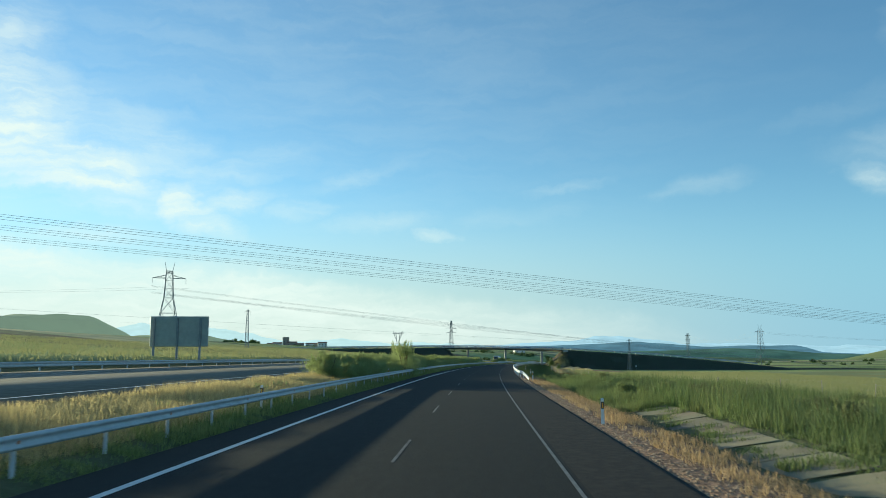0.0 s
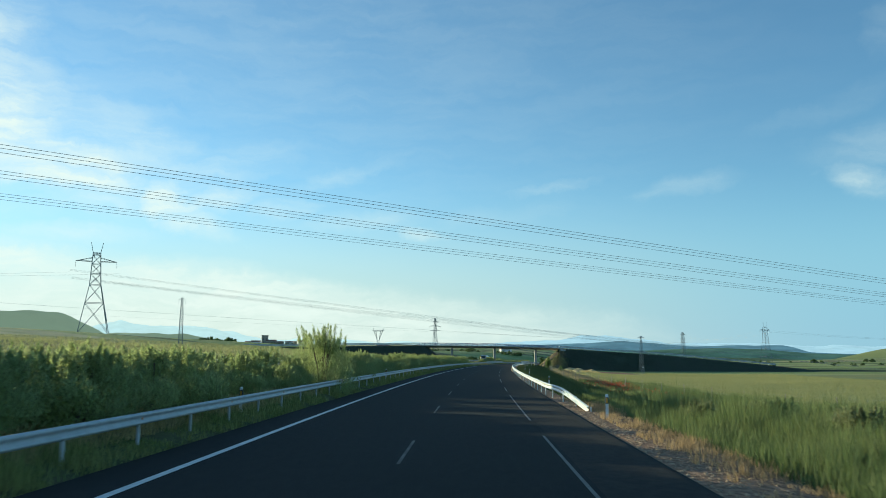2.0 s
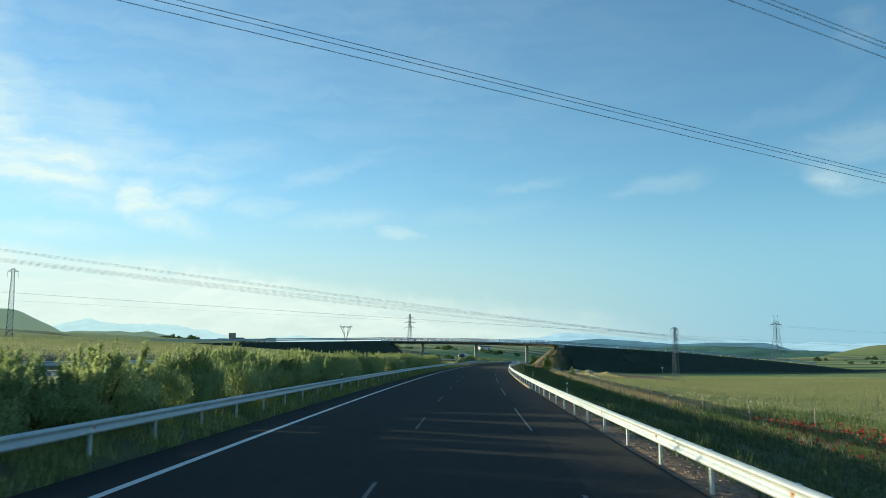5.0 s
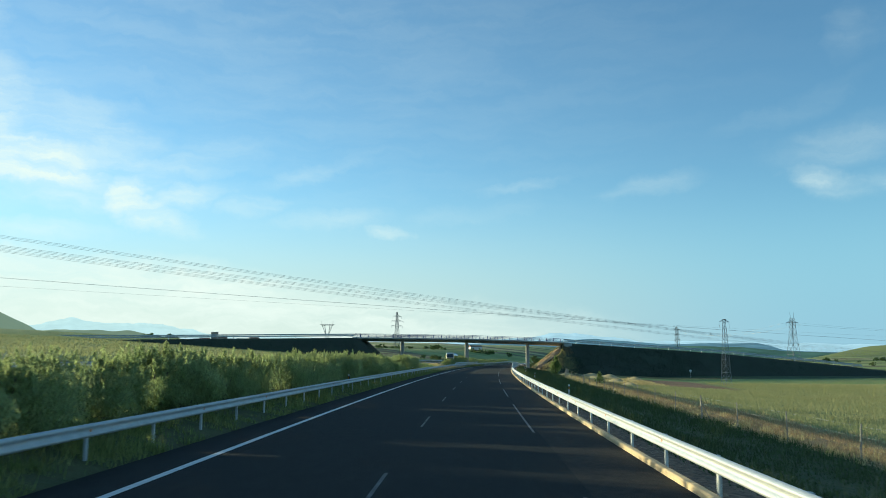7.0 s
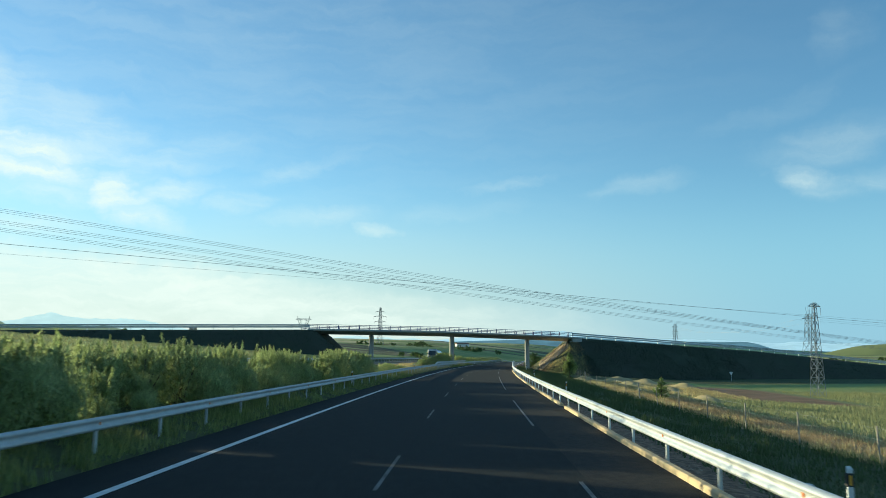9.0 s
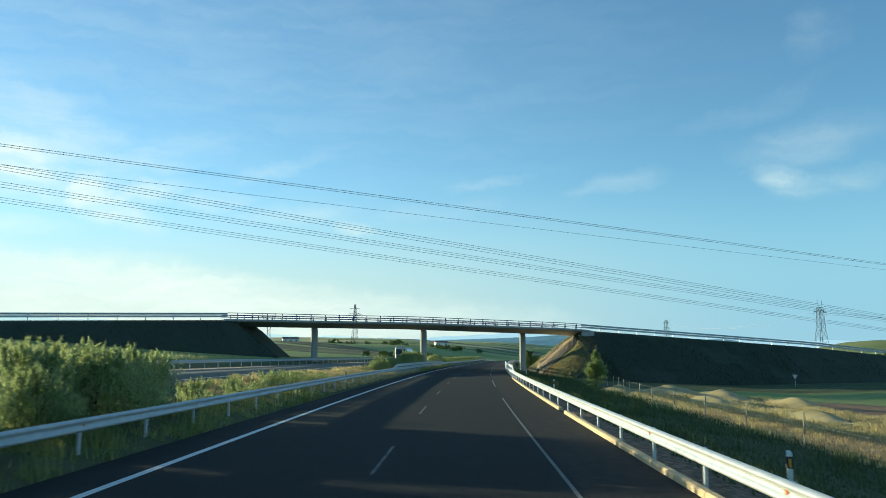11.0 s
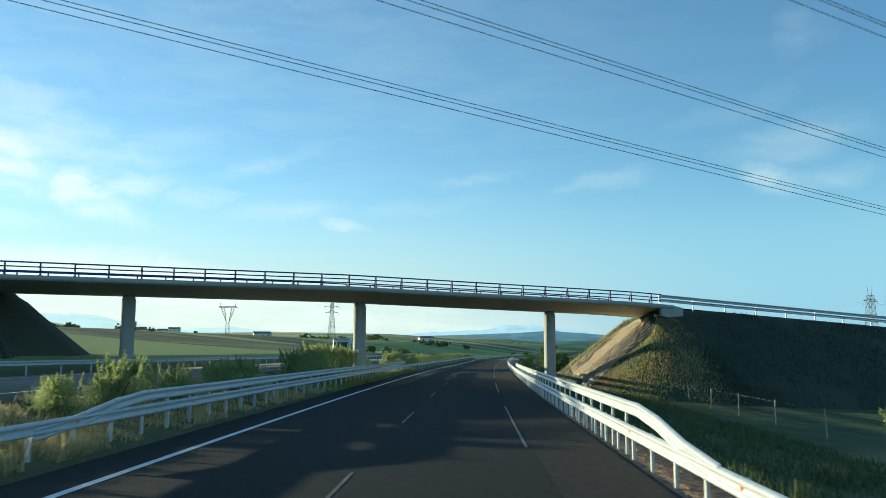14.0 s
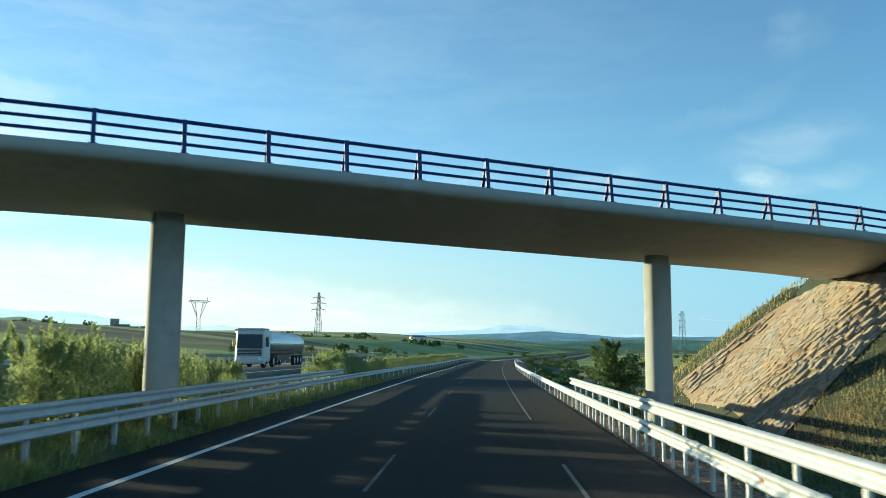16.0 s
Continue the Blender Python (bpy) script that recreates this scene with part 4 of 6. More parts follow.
# ---- far ridges ----
def ridge(name, az0, az1, radius, profile, colour, haze_glow, label, rough=0.1):
    """A far skyline: profile gives (azimuth, metres); distance haze is put in as emission."""
    n = 420
    az = np.linspace(az0, az1, n)
    hgt = np.interp(az, [p[0] for p in profile], [p[1] for p in profile])
    rs = np.random.RandomState(int(radius))
    jit = np.zeros(n)
    for k in (5, 9, 17, 33, 65):
        jit += np.interp(np.linspace(0, 1, n), np.linspace(0, 1, k * 4), rs.uniform(-1, 1, k * 4)) / k ** 0.7
    hgt = np.maximum(hgt + jit * 0.16 * hgt.max() * (hgt > 1), 0)
    V, F = [], []
    rows = [(1.0, -30.0), (1.01, 0.35), (1.03, 0.75), (1.06, 1.0), (1.09, 0.6), (1.12, -30)]
    for k, q in rows:
        for a, h in zip(az, hgt):
            V.append((math.sin(radians(a)) * radius * k, math.cos(radians(a)) * radius * k, q if q < 0 else h * q))
    for r in range(len(rows) - 1):
        for i in range(n - 1):
            F.append((r * n + i, r * n + i + 1, (r + 1) * n + i + 1, (r + 1) * n + i))
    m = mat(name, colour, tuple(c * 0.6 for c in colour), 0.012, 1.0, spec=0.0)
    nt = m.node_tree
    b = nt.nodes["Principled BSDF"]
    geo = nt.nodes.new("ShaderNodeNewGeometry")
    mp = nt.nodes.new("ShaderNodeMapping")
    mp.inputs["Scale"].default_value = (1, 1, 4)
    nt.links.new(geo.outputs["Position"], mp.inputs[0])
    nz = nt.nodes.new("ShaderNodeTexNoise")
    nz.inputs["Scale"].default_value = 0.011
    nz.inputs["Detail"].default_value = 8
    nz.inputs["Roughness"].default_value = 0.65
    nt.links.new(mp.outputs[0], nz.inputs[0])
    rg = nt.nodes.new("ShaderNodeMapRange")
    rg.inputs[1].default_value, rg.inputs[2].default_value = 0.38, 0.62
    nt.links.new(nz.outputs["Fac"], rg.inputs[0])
    # mottled emission painting the distance haze over the ridge
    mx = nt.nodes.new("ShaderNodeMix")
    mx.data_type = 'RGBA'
    mx.inputs[6].default_value = (*[c * (1 - rough) for c in haze_glow], 1)
    mx.inputs[7].default_value = (*[c * (1 + rough * 0.7) for c in haze_glow], 1)
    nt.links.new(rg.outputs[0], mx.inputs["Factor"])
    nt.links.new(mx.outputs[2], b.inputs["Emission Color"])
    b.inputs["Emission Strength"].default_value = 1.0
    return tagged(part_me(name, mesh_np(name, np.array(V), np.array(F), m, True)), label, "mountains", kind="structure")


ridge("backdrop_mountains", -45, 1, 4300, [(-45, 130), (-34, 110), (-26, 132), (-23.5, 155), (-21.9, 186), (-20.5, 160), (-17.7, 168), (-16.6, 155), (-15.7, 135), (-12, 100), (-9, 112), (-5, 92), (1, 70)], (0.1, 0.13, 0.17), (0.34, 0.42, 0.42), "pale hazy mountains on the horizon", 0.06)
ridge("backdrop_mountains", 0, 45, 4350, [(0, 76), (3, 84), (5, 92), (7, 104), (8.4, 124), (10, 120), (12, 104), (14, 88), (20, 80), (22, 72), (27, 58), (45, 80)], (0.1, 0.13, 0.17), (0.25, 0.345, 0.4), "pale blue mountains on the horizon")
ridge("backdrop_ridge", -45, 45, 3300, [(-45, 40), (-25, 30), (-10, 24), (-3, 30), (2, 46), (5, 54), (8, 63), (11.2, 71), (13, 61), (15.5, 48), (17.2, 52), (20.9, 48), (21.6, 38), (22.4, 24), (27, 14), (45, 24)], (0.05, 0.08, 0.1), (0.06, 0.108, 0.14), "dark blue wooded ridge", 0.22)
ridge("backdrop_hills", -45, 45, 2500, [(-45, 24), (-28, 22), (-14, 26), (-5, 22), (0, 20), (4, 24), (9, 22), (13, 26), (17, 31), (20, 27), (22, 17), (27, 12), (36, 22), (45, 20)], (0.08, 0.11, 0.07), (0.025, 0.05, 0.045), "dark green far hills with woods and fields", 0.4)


# ---- hill and far buildings ----
def hill(name, x, y, rx, ry, h, yaw, label, seed, material):
    n, m = 70, 46
    V, F = [], []
    u, v = np.meshgrid(np.linspace(-1.3, 1.3, n), np.linspace(-1.3, 1.3, m), indexing="ij")
    d = np.sqrt(u * u + v * v)
    prof = np.where(d < 1.3, (1 - smooth(0.45, 1.25, d)), 0)
    c, s_ = math.cos(radians(yaw)), math.sin(radians(yaw))
    X = x + (u * rx) * c - (v * ry) * s_
    Yh = y + (u * rx) * s_ + (v * ry) * c
    Z = np.vectorize(land)(X, Yh) * 0.4 - 3 + prof * h * (1 + 0.07 * wave(X, Yh, rx * 0.2, seed) + 0.05 * wave(X, Yh, rx * 0.05, seed + 1))
    idx = np.arange(u.size).reshape(u.shape)
    F = np.stack([idx[:-1, :-1], idx[1:, :-1], idx[1:, 1:], idx[:-1, 1:]], -1).reshape(-1, 4)
    return tagged(part_me(name, mesh_np(name, np.stack([X, Yh, Z], -1).reshape(-1, 3), F, material, True)), label, "hill", kind="structure")


M_HILL = mat("hill_scrub", (0.17, 0.22, 0.09), (0.1, 0.14, 0.065), 0.018, 0.95, third=(0.21, 0.24, 0.11), spec=0.1)
M_FAR_HILL = mat("haze_glow_hill_scrub", (0.15, 0.18, 0.1), (0.07, 0.1, 0.06), 0.03, 0.95, third=(0.17, 0.19, 0.1), spec=0.1)
# haze over the far hills is put in as a faint emission
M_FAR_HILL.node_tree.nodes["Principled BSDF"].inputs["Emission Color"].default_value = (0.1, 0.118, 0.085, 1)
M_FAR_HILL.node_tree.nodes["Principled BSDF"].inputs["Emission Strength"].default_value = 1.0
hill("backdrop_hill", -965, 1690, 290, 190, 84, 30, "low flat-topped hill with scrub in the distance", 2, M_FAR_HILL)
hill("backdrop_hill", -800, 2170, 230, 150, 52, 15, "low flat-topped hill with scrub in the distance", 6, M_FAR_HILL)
hill("hill_east", 1200, 2078, 260, 160, 33, -25, "low green hill with trees on top", 4, M_HILL)
hill("hill_east", 470, 2100, 420, 150, 9, 10, "long dark flat ridge", 5, M_HILL)

M_WHITE = mat("white_render", (0.75, 0.73, 0.7), (0.62, 0.6, 0.57), 0.5, 0.8)
M_ROOF = mat("tile_roof", (0.3, 0.16, 0.1), (0.22, 0.12, 0.08), 0.8, 0.9)
M_BRICKW = mat("tan_render", (0.4, 0.33, 0.26), (0.3, 0.26, 0.2), 0.5, 0.9)
M_PANE = mat("window_pane", (0.03, 0.04, 0.05), (0.05, 0.06, 0.07), 2, 0.15)


def house(x, y, w, d, h, yaw, wall_mat, label, flat=False, group="far farm buildings"):
    z = land(x, y) - 0.5
    ob = empty("farm_building", pose(x, y, z, 0, 0, yaw), label, "building", group)
    bm = bmesh.new()
    box(bm, -w / 2, w / 2, -d / 2, d / 2, 0, h)
    part("wall", bm, wall_mat, ob)
    bm = bmesh.new()
    if flat:
        box(bm, -w / 2 - .2, w / 2 + .2, -d / 2 - .2, d / 2 + .2, h, h + 0.4)
    else:
        r = d * 0.22
        vs = [bm.verts.new(p) for p in ((-w / 2 - .4, -d / 2 - .5, h), (w / 2 + .4, -d / 2 - .5, h), (w / 2 + .4, d / 2 + .5, h), (-w / 2 - .4, d / 2 + .5, h), (-w / 2 - .4, 0, h + r), (w / 2 + .4, 0, h + r))]
        for q in ((0, 1, 5, 4), (2, 3, 4, 5), (0, 4, 3), (1, 2, 5), (3, 2, 1, 0)):
            bm.faces.new([vs[i] for i in q])
    part("roof", bm, M_ROOF if not flat else M_CONC, ob)
    bm = bmesh.new()
    box(bm, -0.7, 0.7, -0.06, 0.06, -0.8, 0.8, 0.02)
    pane = bm_me("window", bm, M_PANE)
    for i in range(max(2, int(w / 6))):
        for f in range(max(1, int(h / 3.5))):
            part_me("window", pane, ob, m=pose(-w / 2 + (i + 0.5) * w / max(2, int(w / 6)), -d / 2, 2 + f * 3.2))
    return ob


# ---- plants ----
def leaf_mesh(name, pts, size, rs, material, up=0.4, slim=0.4):
    """One triangle-pair leaf or twig at each point."""
    n = len(pts)
    d = rs.normal(size=(n, 3))
    d[:, 2] = np.abs(d[:, 2]) * (0.4 + up) + up
    d /= np.linalg.norm(d, axis=1, keepdims=True)
    s = np.cross(d, rs.normal(size=(n, 3)))
    s /= np.linalg.norm(s, axis=1, keepdims=True) + 1e-9
    L = size * rs.uniform(0.6, 1.4, (n, 1))
    V = np.stack([pts - d * L * 0.5 - s * L * slim * 0.5, pts - d * L * 0.5 + s * L * slim * 0.5, pts + d * L * 0.5], 1).reshape(-1, 3)
    return mesh_np(name, V, np.arange(3 * n).reshape(n, 3), material)


def clump_points(rs, n, spread, h, nclump, lo=0.12, r=0.35):
    """Points in the outer shells of a few uneven clumps."""
    cen = np.stack([rs.normal(0, spread * 0.45, nclump), rs.normal(0, spread * 0.45, nclump), rs.uniform(lo, 0.78, nclump) * h], 1)
    rad = rs.uniform(0.6, 1.3, nclump) * r * h
    k = rs.randint(0, nclump, n)
    v = rs.normal(size=(n, 3))
    v /= np.linalg.norm(v, axis=1, keepdims=True)
    p = cen[k] + v * (rad[k] * rs.uniform(0.1, 1.0, n) ** 0.6)[:, None] * np.array([1, 1, 0.9])
    p[:, 2] = np.where(p[:, 2] < 0.02, np.abs(p[:, 2]) + 0.02, p[:, 2])
    return p


def shrub(name, seed, spread, h, n, leaf, material, label, category="shrub", group="median shrubs", size=0.13, plumes=14, slim=0.2):
    rs = np.random.RandomState(seed)
    ob = empty(name, Matrix.Identity(4), label, category, group)
    bm = bmesh.new()
    ends = []
    for i in range(9):
        a, t = rs.uniform(0, 6.28), rs.uniform(0.15, 0.5)
        e = (math.cos(a) * spread * t, math.sin(a) * spread * t, h * rs.uniform(0.55, 0.9))
        mid = (e[0] * 0.4, e[1] * 0.4, e[2] * 0.5)
        bar(bm, (e[0] * 0.1, e[1] * 0.1, -0.15), mid, 0.03 * h / 2, 5)
        bar(bm, mid, e, 0.017 * h / 2, 4)
        ends.append(e)
    part("stem", bm, M_BARK, ob)
    p = clump_points(rs, n, spread, h, 12)
    if plumes:
        q = []
        for i in range(plumes):
            a, t = rs.uniform(0, 6.28), rs.uniform(0, 0.8)
            b = np.array([math.cos(a) * spread * t, math.sin(a) * spread * t, h * rs.uniform(0.6, 0.8)])
            dirn = np.array([math.cos(a) * 0.25, math.sin(a) * 0.25, 1.0])
            L = h * rs.uniform(0.15, 0.4)
            k = rs.uniform(0, 1, n // (plumes * 2))
            q.append(b + dirn * (k * L)[:, None] + rs.normal(0, 0.05, (len(k), 3)) * (1.2 - k)[:, None] * h * 0.4)
        p = np.concatenate([p] + q)
    part_me("foliage", leaf_mesh("foliage", p, size, rs, material, up=0.9, slim=slim), ob)
    return ob


shrubs = [shrub("shrub", 11 + i, 1.2, 2.2, 6400, 0.12, M_LEAF, "dense light green broom shrub in the median", size=0.19, plumes=34, slim=0.17) for i in range(5)]
tall_shrub = shrub("shrub", 51, 2.1, 4.1, 9000, 0.12, M_LEAF, "tall feathery broom bush standing above the hedge", size=0.24, plumes=46, slim=0.12)
weeds = [shrub("shrub", 31 + i, 0.9, 1.2, 1500, 0.1, M_LEAF, "low ragged green weed clump behind the guardrail", group="median weeds", size=0.15, plumes=14) for i in range(3)]
rs = np.random.RandomState(5)


def put(proto, y, l, scale, first=set(), dz=-0.3):
    """Places a copy of a plant, or the plant itself the first time."""
    p = at(y, l, 0)
    m = pose(p[0], p[1], ground_z(l, y) + dz, 0, 0, rs.uniform(0, 360)) @ Matrix.Diagonal((scale * rs.uniform(0.85, 1.15), scale * rs.uniform(0.85, 1.15), scale, 1))
    if id(proto) not in first:
        first.add(id(proto))
        proto.matrix_basis = m
        return proto
    ob = copy_thing(proto, pose(0, 0, 0))
    ob.matrix_basis = m
    return ob


y = 66.0
while y < 299:
    put(shrubs[rs.randint(5)], y, rs.uniform(-9.6, -8.4), rs.uniform(0.68, 1.12) * (0.98 if y < 84 or y > 113 else 0.74))
    if rs.uniform() < 0.45:
        put(shrubs[rs.randint(5)], y + 0.6, rs.uniform(-10.9, -9.9), rs.uniform(0.8, 1.0))
    y += rs.uniform(1.2, 2.2)
put(tall_shrub, 103.4, -7.7, 0.95)
put(tall_shrub, 105.8, -8.0, 0.84)
for y, l, k in ((364.5, -9.2, 0.62), (367.5, -8.9, 0.8), (370, -9.4, 0.82), (373, -9.0, 0.7), (379, -9.2, 0.72), (382, -9.0, 0.8),
                (395, -9.2, 0.95), (398, -8.8, 1.1), (400.5, -9.4, 1.15), (403, -8.7, 1.2), (406, -9.2, 1.1), (409, -8.8, 1.15), (412, -9.3, 1.05), (415, -8.9, 1.0), (418.5, -9.2, 0.9), (422, -9.0, 0.78), (426, -9.3, 0.7),
                (445, -9.2, 0.8), (448.5, -9.0, 0.95), (452, -9.3, 0.95), (456, -9.1, 0.85)):
    put(shrubs[rs.randint(5)], y, l, k)
for y in np.arange(462, 640, 4.5):
    put(shrubs[rs.randint(5)], y, rs.uniform(-9.8, -8.8), rs.uniform(0.55, 0.8))
for y in np.arange(300, 362, 1.5):
    put(weeds[rs.randint(3)], y, rs.uniform(-10.2, -7.6), rs.uniform(0.45, 1.0) if y < 330 else rs.uniform(0.3, 0.6))
for y in np.arange(5, 64, 9.0):
    put(weeds[rs.randint(3)], y + rs.uniform(-3, 3), rs.uniform(-9.2, -8.4), rs.uniform(0.3, 0.55))


def grass(name, n, y0, y1, l0, l1, h0, h1, material, label, seed, width=0.02, clumps=0, simple=False):
    """Loose blades of grass over a strip beside the road, thicker in tufts."""
    rs = np.random.RandomState(seed)
    if clumps:
        cy, cl = rs.uniform(y0, y1, clumps), rs.uniform(l0, l1, clumps)
        k = rs.randint(0, clumps, n)
        ys = cy[k] + rs.normal(0, 0.22, n)
        ls = np.clip(cl[k] + rs.normal(0, 0.22, n), l0, l1)
        hk = rs.uniform(0.6, 1.25, clumps)[k]
    else:
        ys, ls, hk = rs.uniform(y0, y1, n), rs.uniform(l0, l1, n), 1.0
    hk = hk * (0.85 + 0.55 * wave(ls, ys, 1.4, seed))
    base = np.moveaxis(at(ys, ls), 0, -1)
    base[:, 2] += ground_h(ls, ys) - 0.04
    hgt = rs.uniform(h0, h1, n) * hk
    a = rs.uniform(0, 6.283, n)
    lean = rs.uniform(0.05, 0.45, n) * hgt
    b = rs.uniform(0, 6.283, n)
    w = width * rs.uniform(0.6, 1.5, n)
    side = np.stack([np.cos(a) * w, np.sin(a) * w, np.zeros(n)], 1)
    off = np.stack([np.cos(b) * lean, np.sin(b) * lean, hgt], 1)
    midp = base + off * np.array([0.35, 0.35, 0.6])
    if simple:
        V = np.stack([base - side, base + side, base + off], 1).reshape(-1, 3)
        ob = part_me(name, mesh_np(name, V, np.arange(3 * n).reshape(n, 3), material))
        return tagged(ob, label, "grass", kind="stuff")
    V = np.stack([base - side, base + side, midp + side * 0.7, base + off, midp - side * 0.7], 1).reshape(-1, 3)
    i = np.arange(n)[:, None] * 5
    F = np.concatenate([i + np.array([[0, 1, 2, 4]]), ], 0)
    T = i + np.array([[4, 2, 3]])
    F3 = np.concatenate([np.stack([F[:, 0], F[:, 1], F[:, 2]], 1), np.stack([F[:, 0], F[:, 2], F[:, 3]], 1), T])
    ob = part_me(name, mesh_np(name, V, F3, material))
    return tagged(ob, label, "grass", kind="stuff")


M_WEED = mat("tall_weeds", (0.13, 0.185, 0.06), (0.2, 0.22, 0.085), 0.35, 0.85, island=0.3, third=(0.12, 0.16, 0.06), transmit=0.4)
grass("median_grass", 46000, -25, 96, -7.3, -5.85, 0.12, 0.42, M_GREEN, "green grass with dry stalks under the guardrail", 1, 0.014, 900, True)
grass("median_straw", 110000, -25, 100, -11.3, -6.9, 0.15, 0.5, M_DRY, "pale dry grass covering the median", 2, 0.014, 0, True)
grass("median_grass", 60000, 96, 318, -8.2, -5.8, 0.12, 0.55, M_GREEN, "green grass under the guardrail", 3, 0.016, 1300, True)
grass("median_straw", 60000, 306, 394, -11.2, -6.2, 0.12, 0.45, M_DRY, "sunlit pale dry grass in the median", 4, 0.014, 1000)
grass("median_grass", 30000, 392, 455, -8.4, -5.8, 0.15, 0.6, M_GREEN, "green grass under the guardrail", 24, 0.016, 900, True)
grass("verge_straw", 24000, -5, 100, 7.1, 9.0, 0.08, 0.36, M_RUST, "orange dry grass on the stony verge", 5, 0.008, 620)
grass("verge_weeds", 170000, -5, 128, 11.9, 27, 0.4, 1.3, M_WEED, "tall green weeds and thistles beyond the ditch", 6, 0.016, 5200, True)
grass("verge_weeds", 16000, -5, 90, 9.7, 12.2, 0.1, 0.35, M_WEED, "low weeds growing through the ditch slabs", 26, 0.012, 190)
grass("slope_grass", 150000, 92, 440, 7.3, 17.5, 0.08, 0.34, M_SLOPE, "grass on the slope below the road", 7, 0.024, 0, True)
grass("slope_weeds", 16000, 92, 440, 7.8, 17.5, 0.25, 0.8, M_SLOPE, "scattered taller weeds on the slope below the road", 27, 0.012, 420, True)
grass("track_grass", 42000, 312, 358, 18.5, 32, 0.15, 0.5, M_DRY, "golden dry grass on the rough ground", 28, 0.022, 900, True)
grass("track_grass", 70000, 140, 330, 16.8, 22.6, 0.08, 0.34, M_RUST, "short rusty dry grass along the farm track", 38, 0.018, 0, True)
grass("track_grass", 24000, 120, 352, 16.5, 24, 0.1, 0.45, M_DRY, "dry grass beside the farm track", 8, 0.03, 1200, True)


grass("verge_weeds", 60000, 42, 104, 8.9, 13.0, 0.2, 0.9, M_WEED, "lush tall weeds crowding the end of the ditch", 46, 0.014, 1500, True)
M_THICKET = mat("weed_leaf", (0.2, 0.27, 0.1), (0.27, 0.31, 0.13), 0.6, 0.8, island=0.35, third=(0.22, 0.22, 0.11), transmit=0.5)
thickets = [shrub("weed_thicket", 71 + i, 1.1, 1.15, 3000, 0.1, M_THICKET, "rounded thicket of green weeds beyond the ditch", "weeds", "verge thickets", 0.12, 16, 0.3) for i in range(3)]
for i in range(74):
    y, l = rs.uniform(26, 104), rs.uniform(12.0, 24)
    put(thickets[rs.randint(3)], y, l if y < 50 else l - 1.8, rs.uniform(0.5, 0.95), dz=-0.05)


def tree(name, x, y, h, spread, seed, label, conical=True, n=5200, size=0.2, leaves=None):
    rs = np.random.RandomState(seed)
    z = land(x, y)
    ob = empty(name, pose(x, y, z - 0.1), label, "tree", "roadside trees")
    bm = bmesh.new()
    k = 7
    pts = [(rs.normal(0, 0.03) * h * i / k, rs.normal(0, 0.03) * h * i / k, h * 0.93 * i / k) for i in range(k + 1)]
    r = 0.022 * h
    for i in range(k):
        bar(bm, pts[i], pts[i + 1], r * (1 - i / (k + 1)), 7)
    part("trunk", bm, M_BARK, ob)
    bm = bmesh.new()
    P_ = []
    for i in range(30):
        t = rs.uniform(0.06, 0.96)
        a = rs.uniform(0, 6.28)
        wdt = spread * (1.15 * (1 - t) ** 0.95 * min(1, 0.55 + t * 3) if conical else math.sin(math.pi * min(0.98, 0.15 + t * 0.8)) ** 0.6) * rs.uniform(0.65, 1.05)
        s = Vector((0, 0, t * h * 0.85))
        e = Vector((math.cos(a) * wdt, math.sin(a) * wdt, t * h * 0.85 + wdt * 0.55))
        bar(bm, s, e, r * 0.25 * (1.1 - t), 4)
        m = n // 30
        u = rs.uniform(0.15, 1.05, m)[:, None]
        P_.append(np.array(s)[None] * (1 - u) + np.array(e)[None] * u + rs.normal(0, 0.07 * h * 0.8, (m, 3)) * (0.25 + 0.6 * (1 - t)))
    part("limbs", bm, M_BARK, ob)
    pp = np.concatenate(P_)
    pp[:, 2] = np.clip(pp[:, 2], 0.1, h)
    part_me("crown", leaf_mesh("crown", pp, size, rs, leaves or M_LEAF2, up=0.3, slim=0.55), ob)
    return ob


M_POPLAR = mat("poplar_leaf", (0.17, 0.24, 0.07), (0.26, 0.31, 0.1), 0.8, 0.7, island=0.35, transmit=0.4)
tree("tree", 34.23, 363.1, 5.4, 1.55, 3, "young pointed poplar on the slope beside the road", True, 15000, 0.13, M_POPLAR)
tree("tree", 40.9, 447.0, 5.0, 2.3, 4, "rounded green tree behind the bridge pier", False, 11000, 0.16)
tree("tree", 31.0, 300.0, 2.5, 0.95, 7, "small bushy sapling on the slope", True, 3000, 0.12, M_POPLAR)


def far_tree_mesh(seed):
    rs = np.random.RandomState(seed)
    ob = empty("far_tree", Matrix.Identity(4), "dark green tree in the distance", "tree", "far trees")
    bm = bmesh.new()
    bar(bm, (0, 0, -0.5), (0.1, 0, 2.2), 0.22, 6)
    for i in range(5):
        a = rs.uniform(0, 6.28)
        bar(bm, (0.1, 0, 1.2), (math.cos(a) * 1.6, math.sin(a) * 1.6, 3.0), 0.1, 4)
    part("trunk", bm, M_BARK, ob)
    pp = clump_points(rs, 1500, 4.2, 5.2, 18, 0.04, 0.2)
    part_me("crown", leaf_mesh("crown", pp, 0.6, rs, M_LEAF2, up=0.2, slim=0.7), ob)
    return ob


far_trees = [far_tree_mesh(60 + i) for i in range(3)]


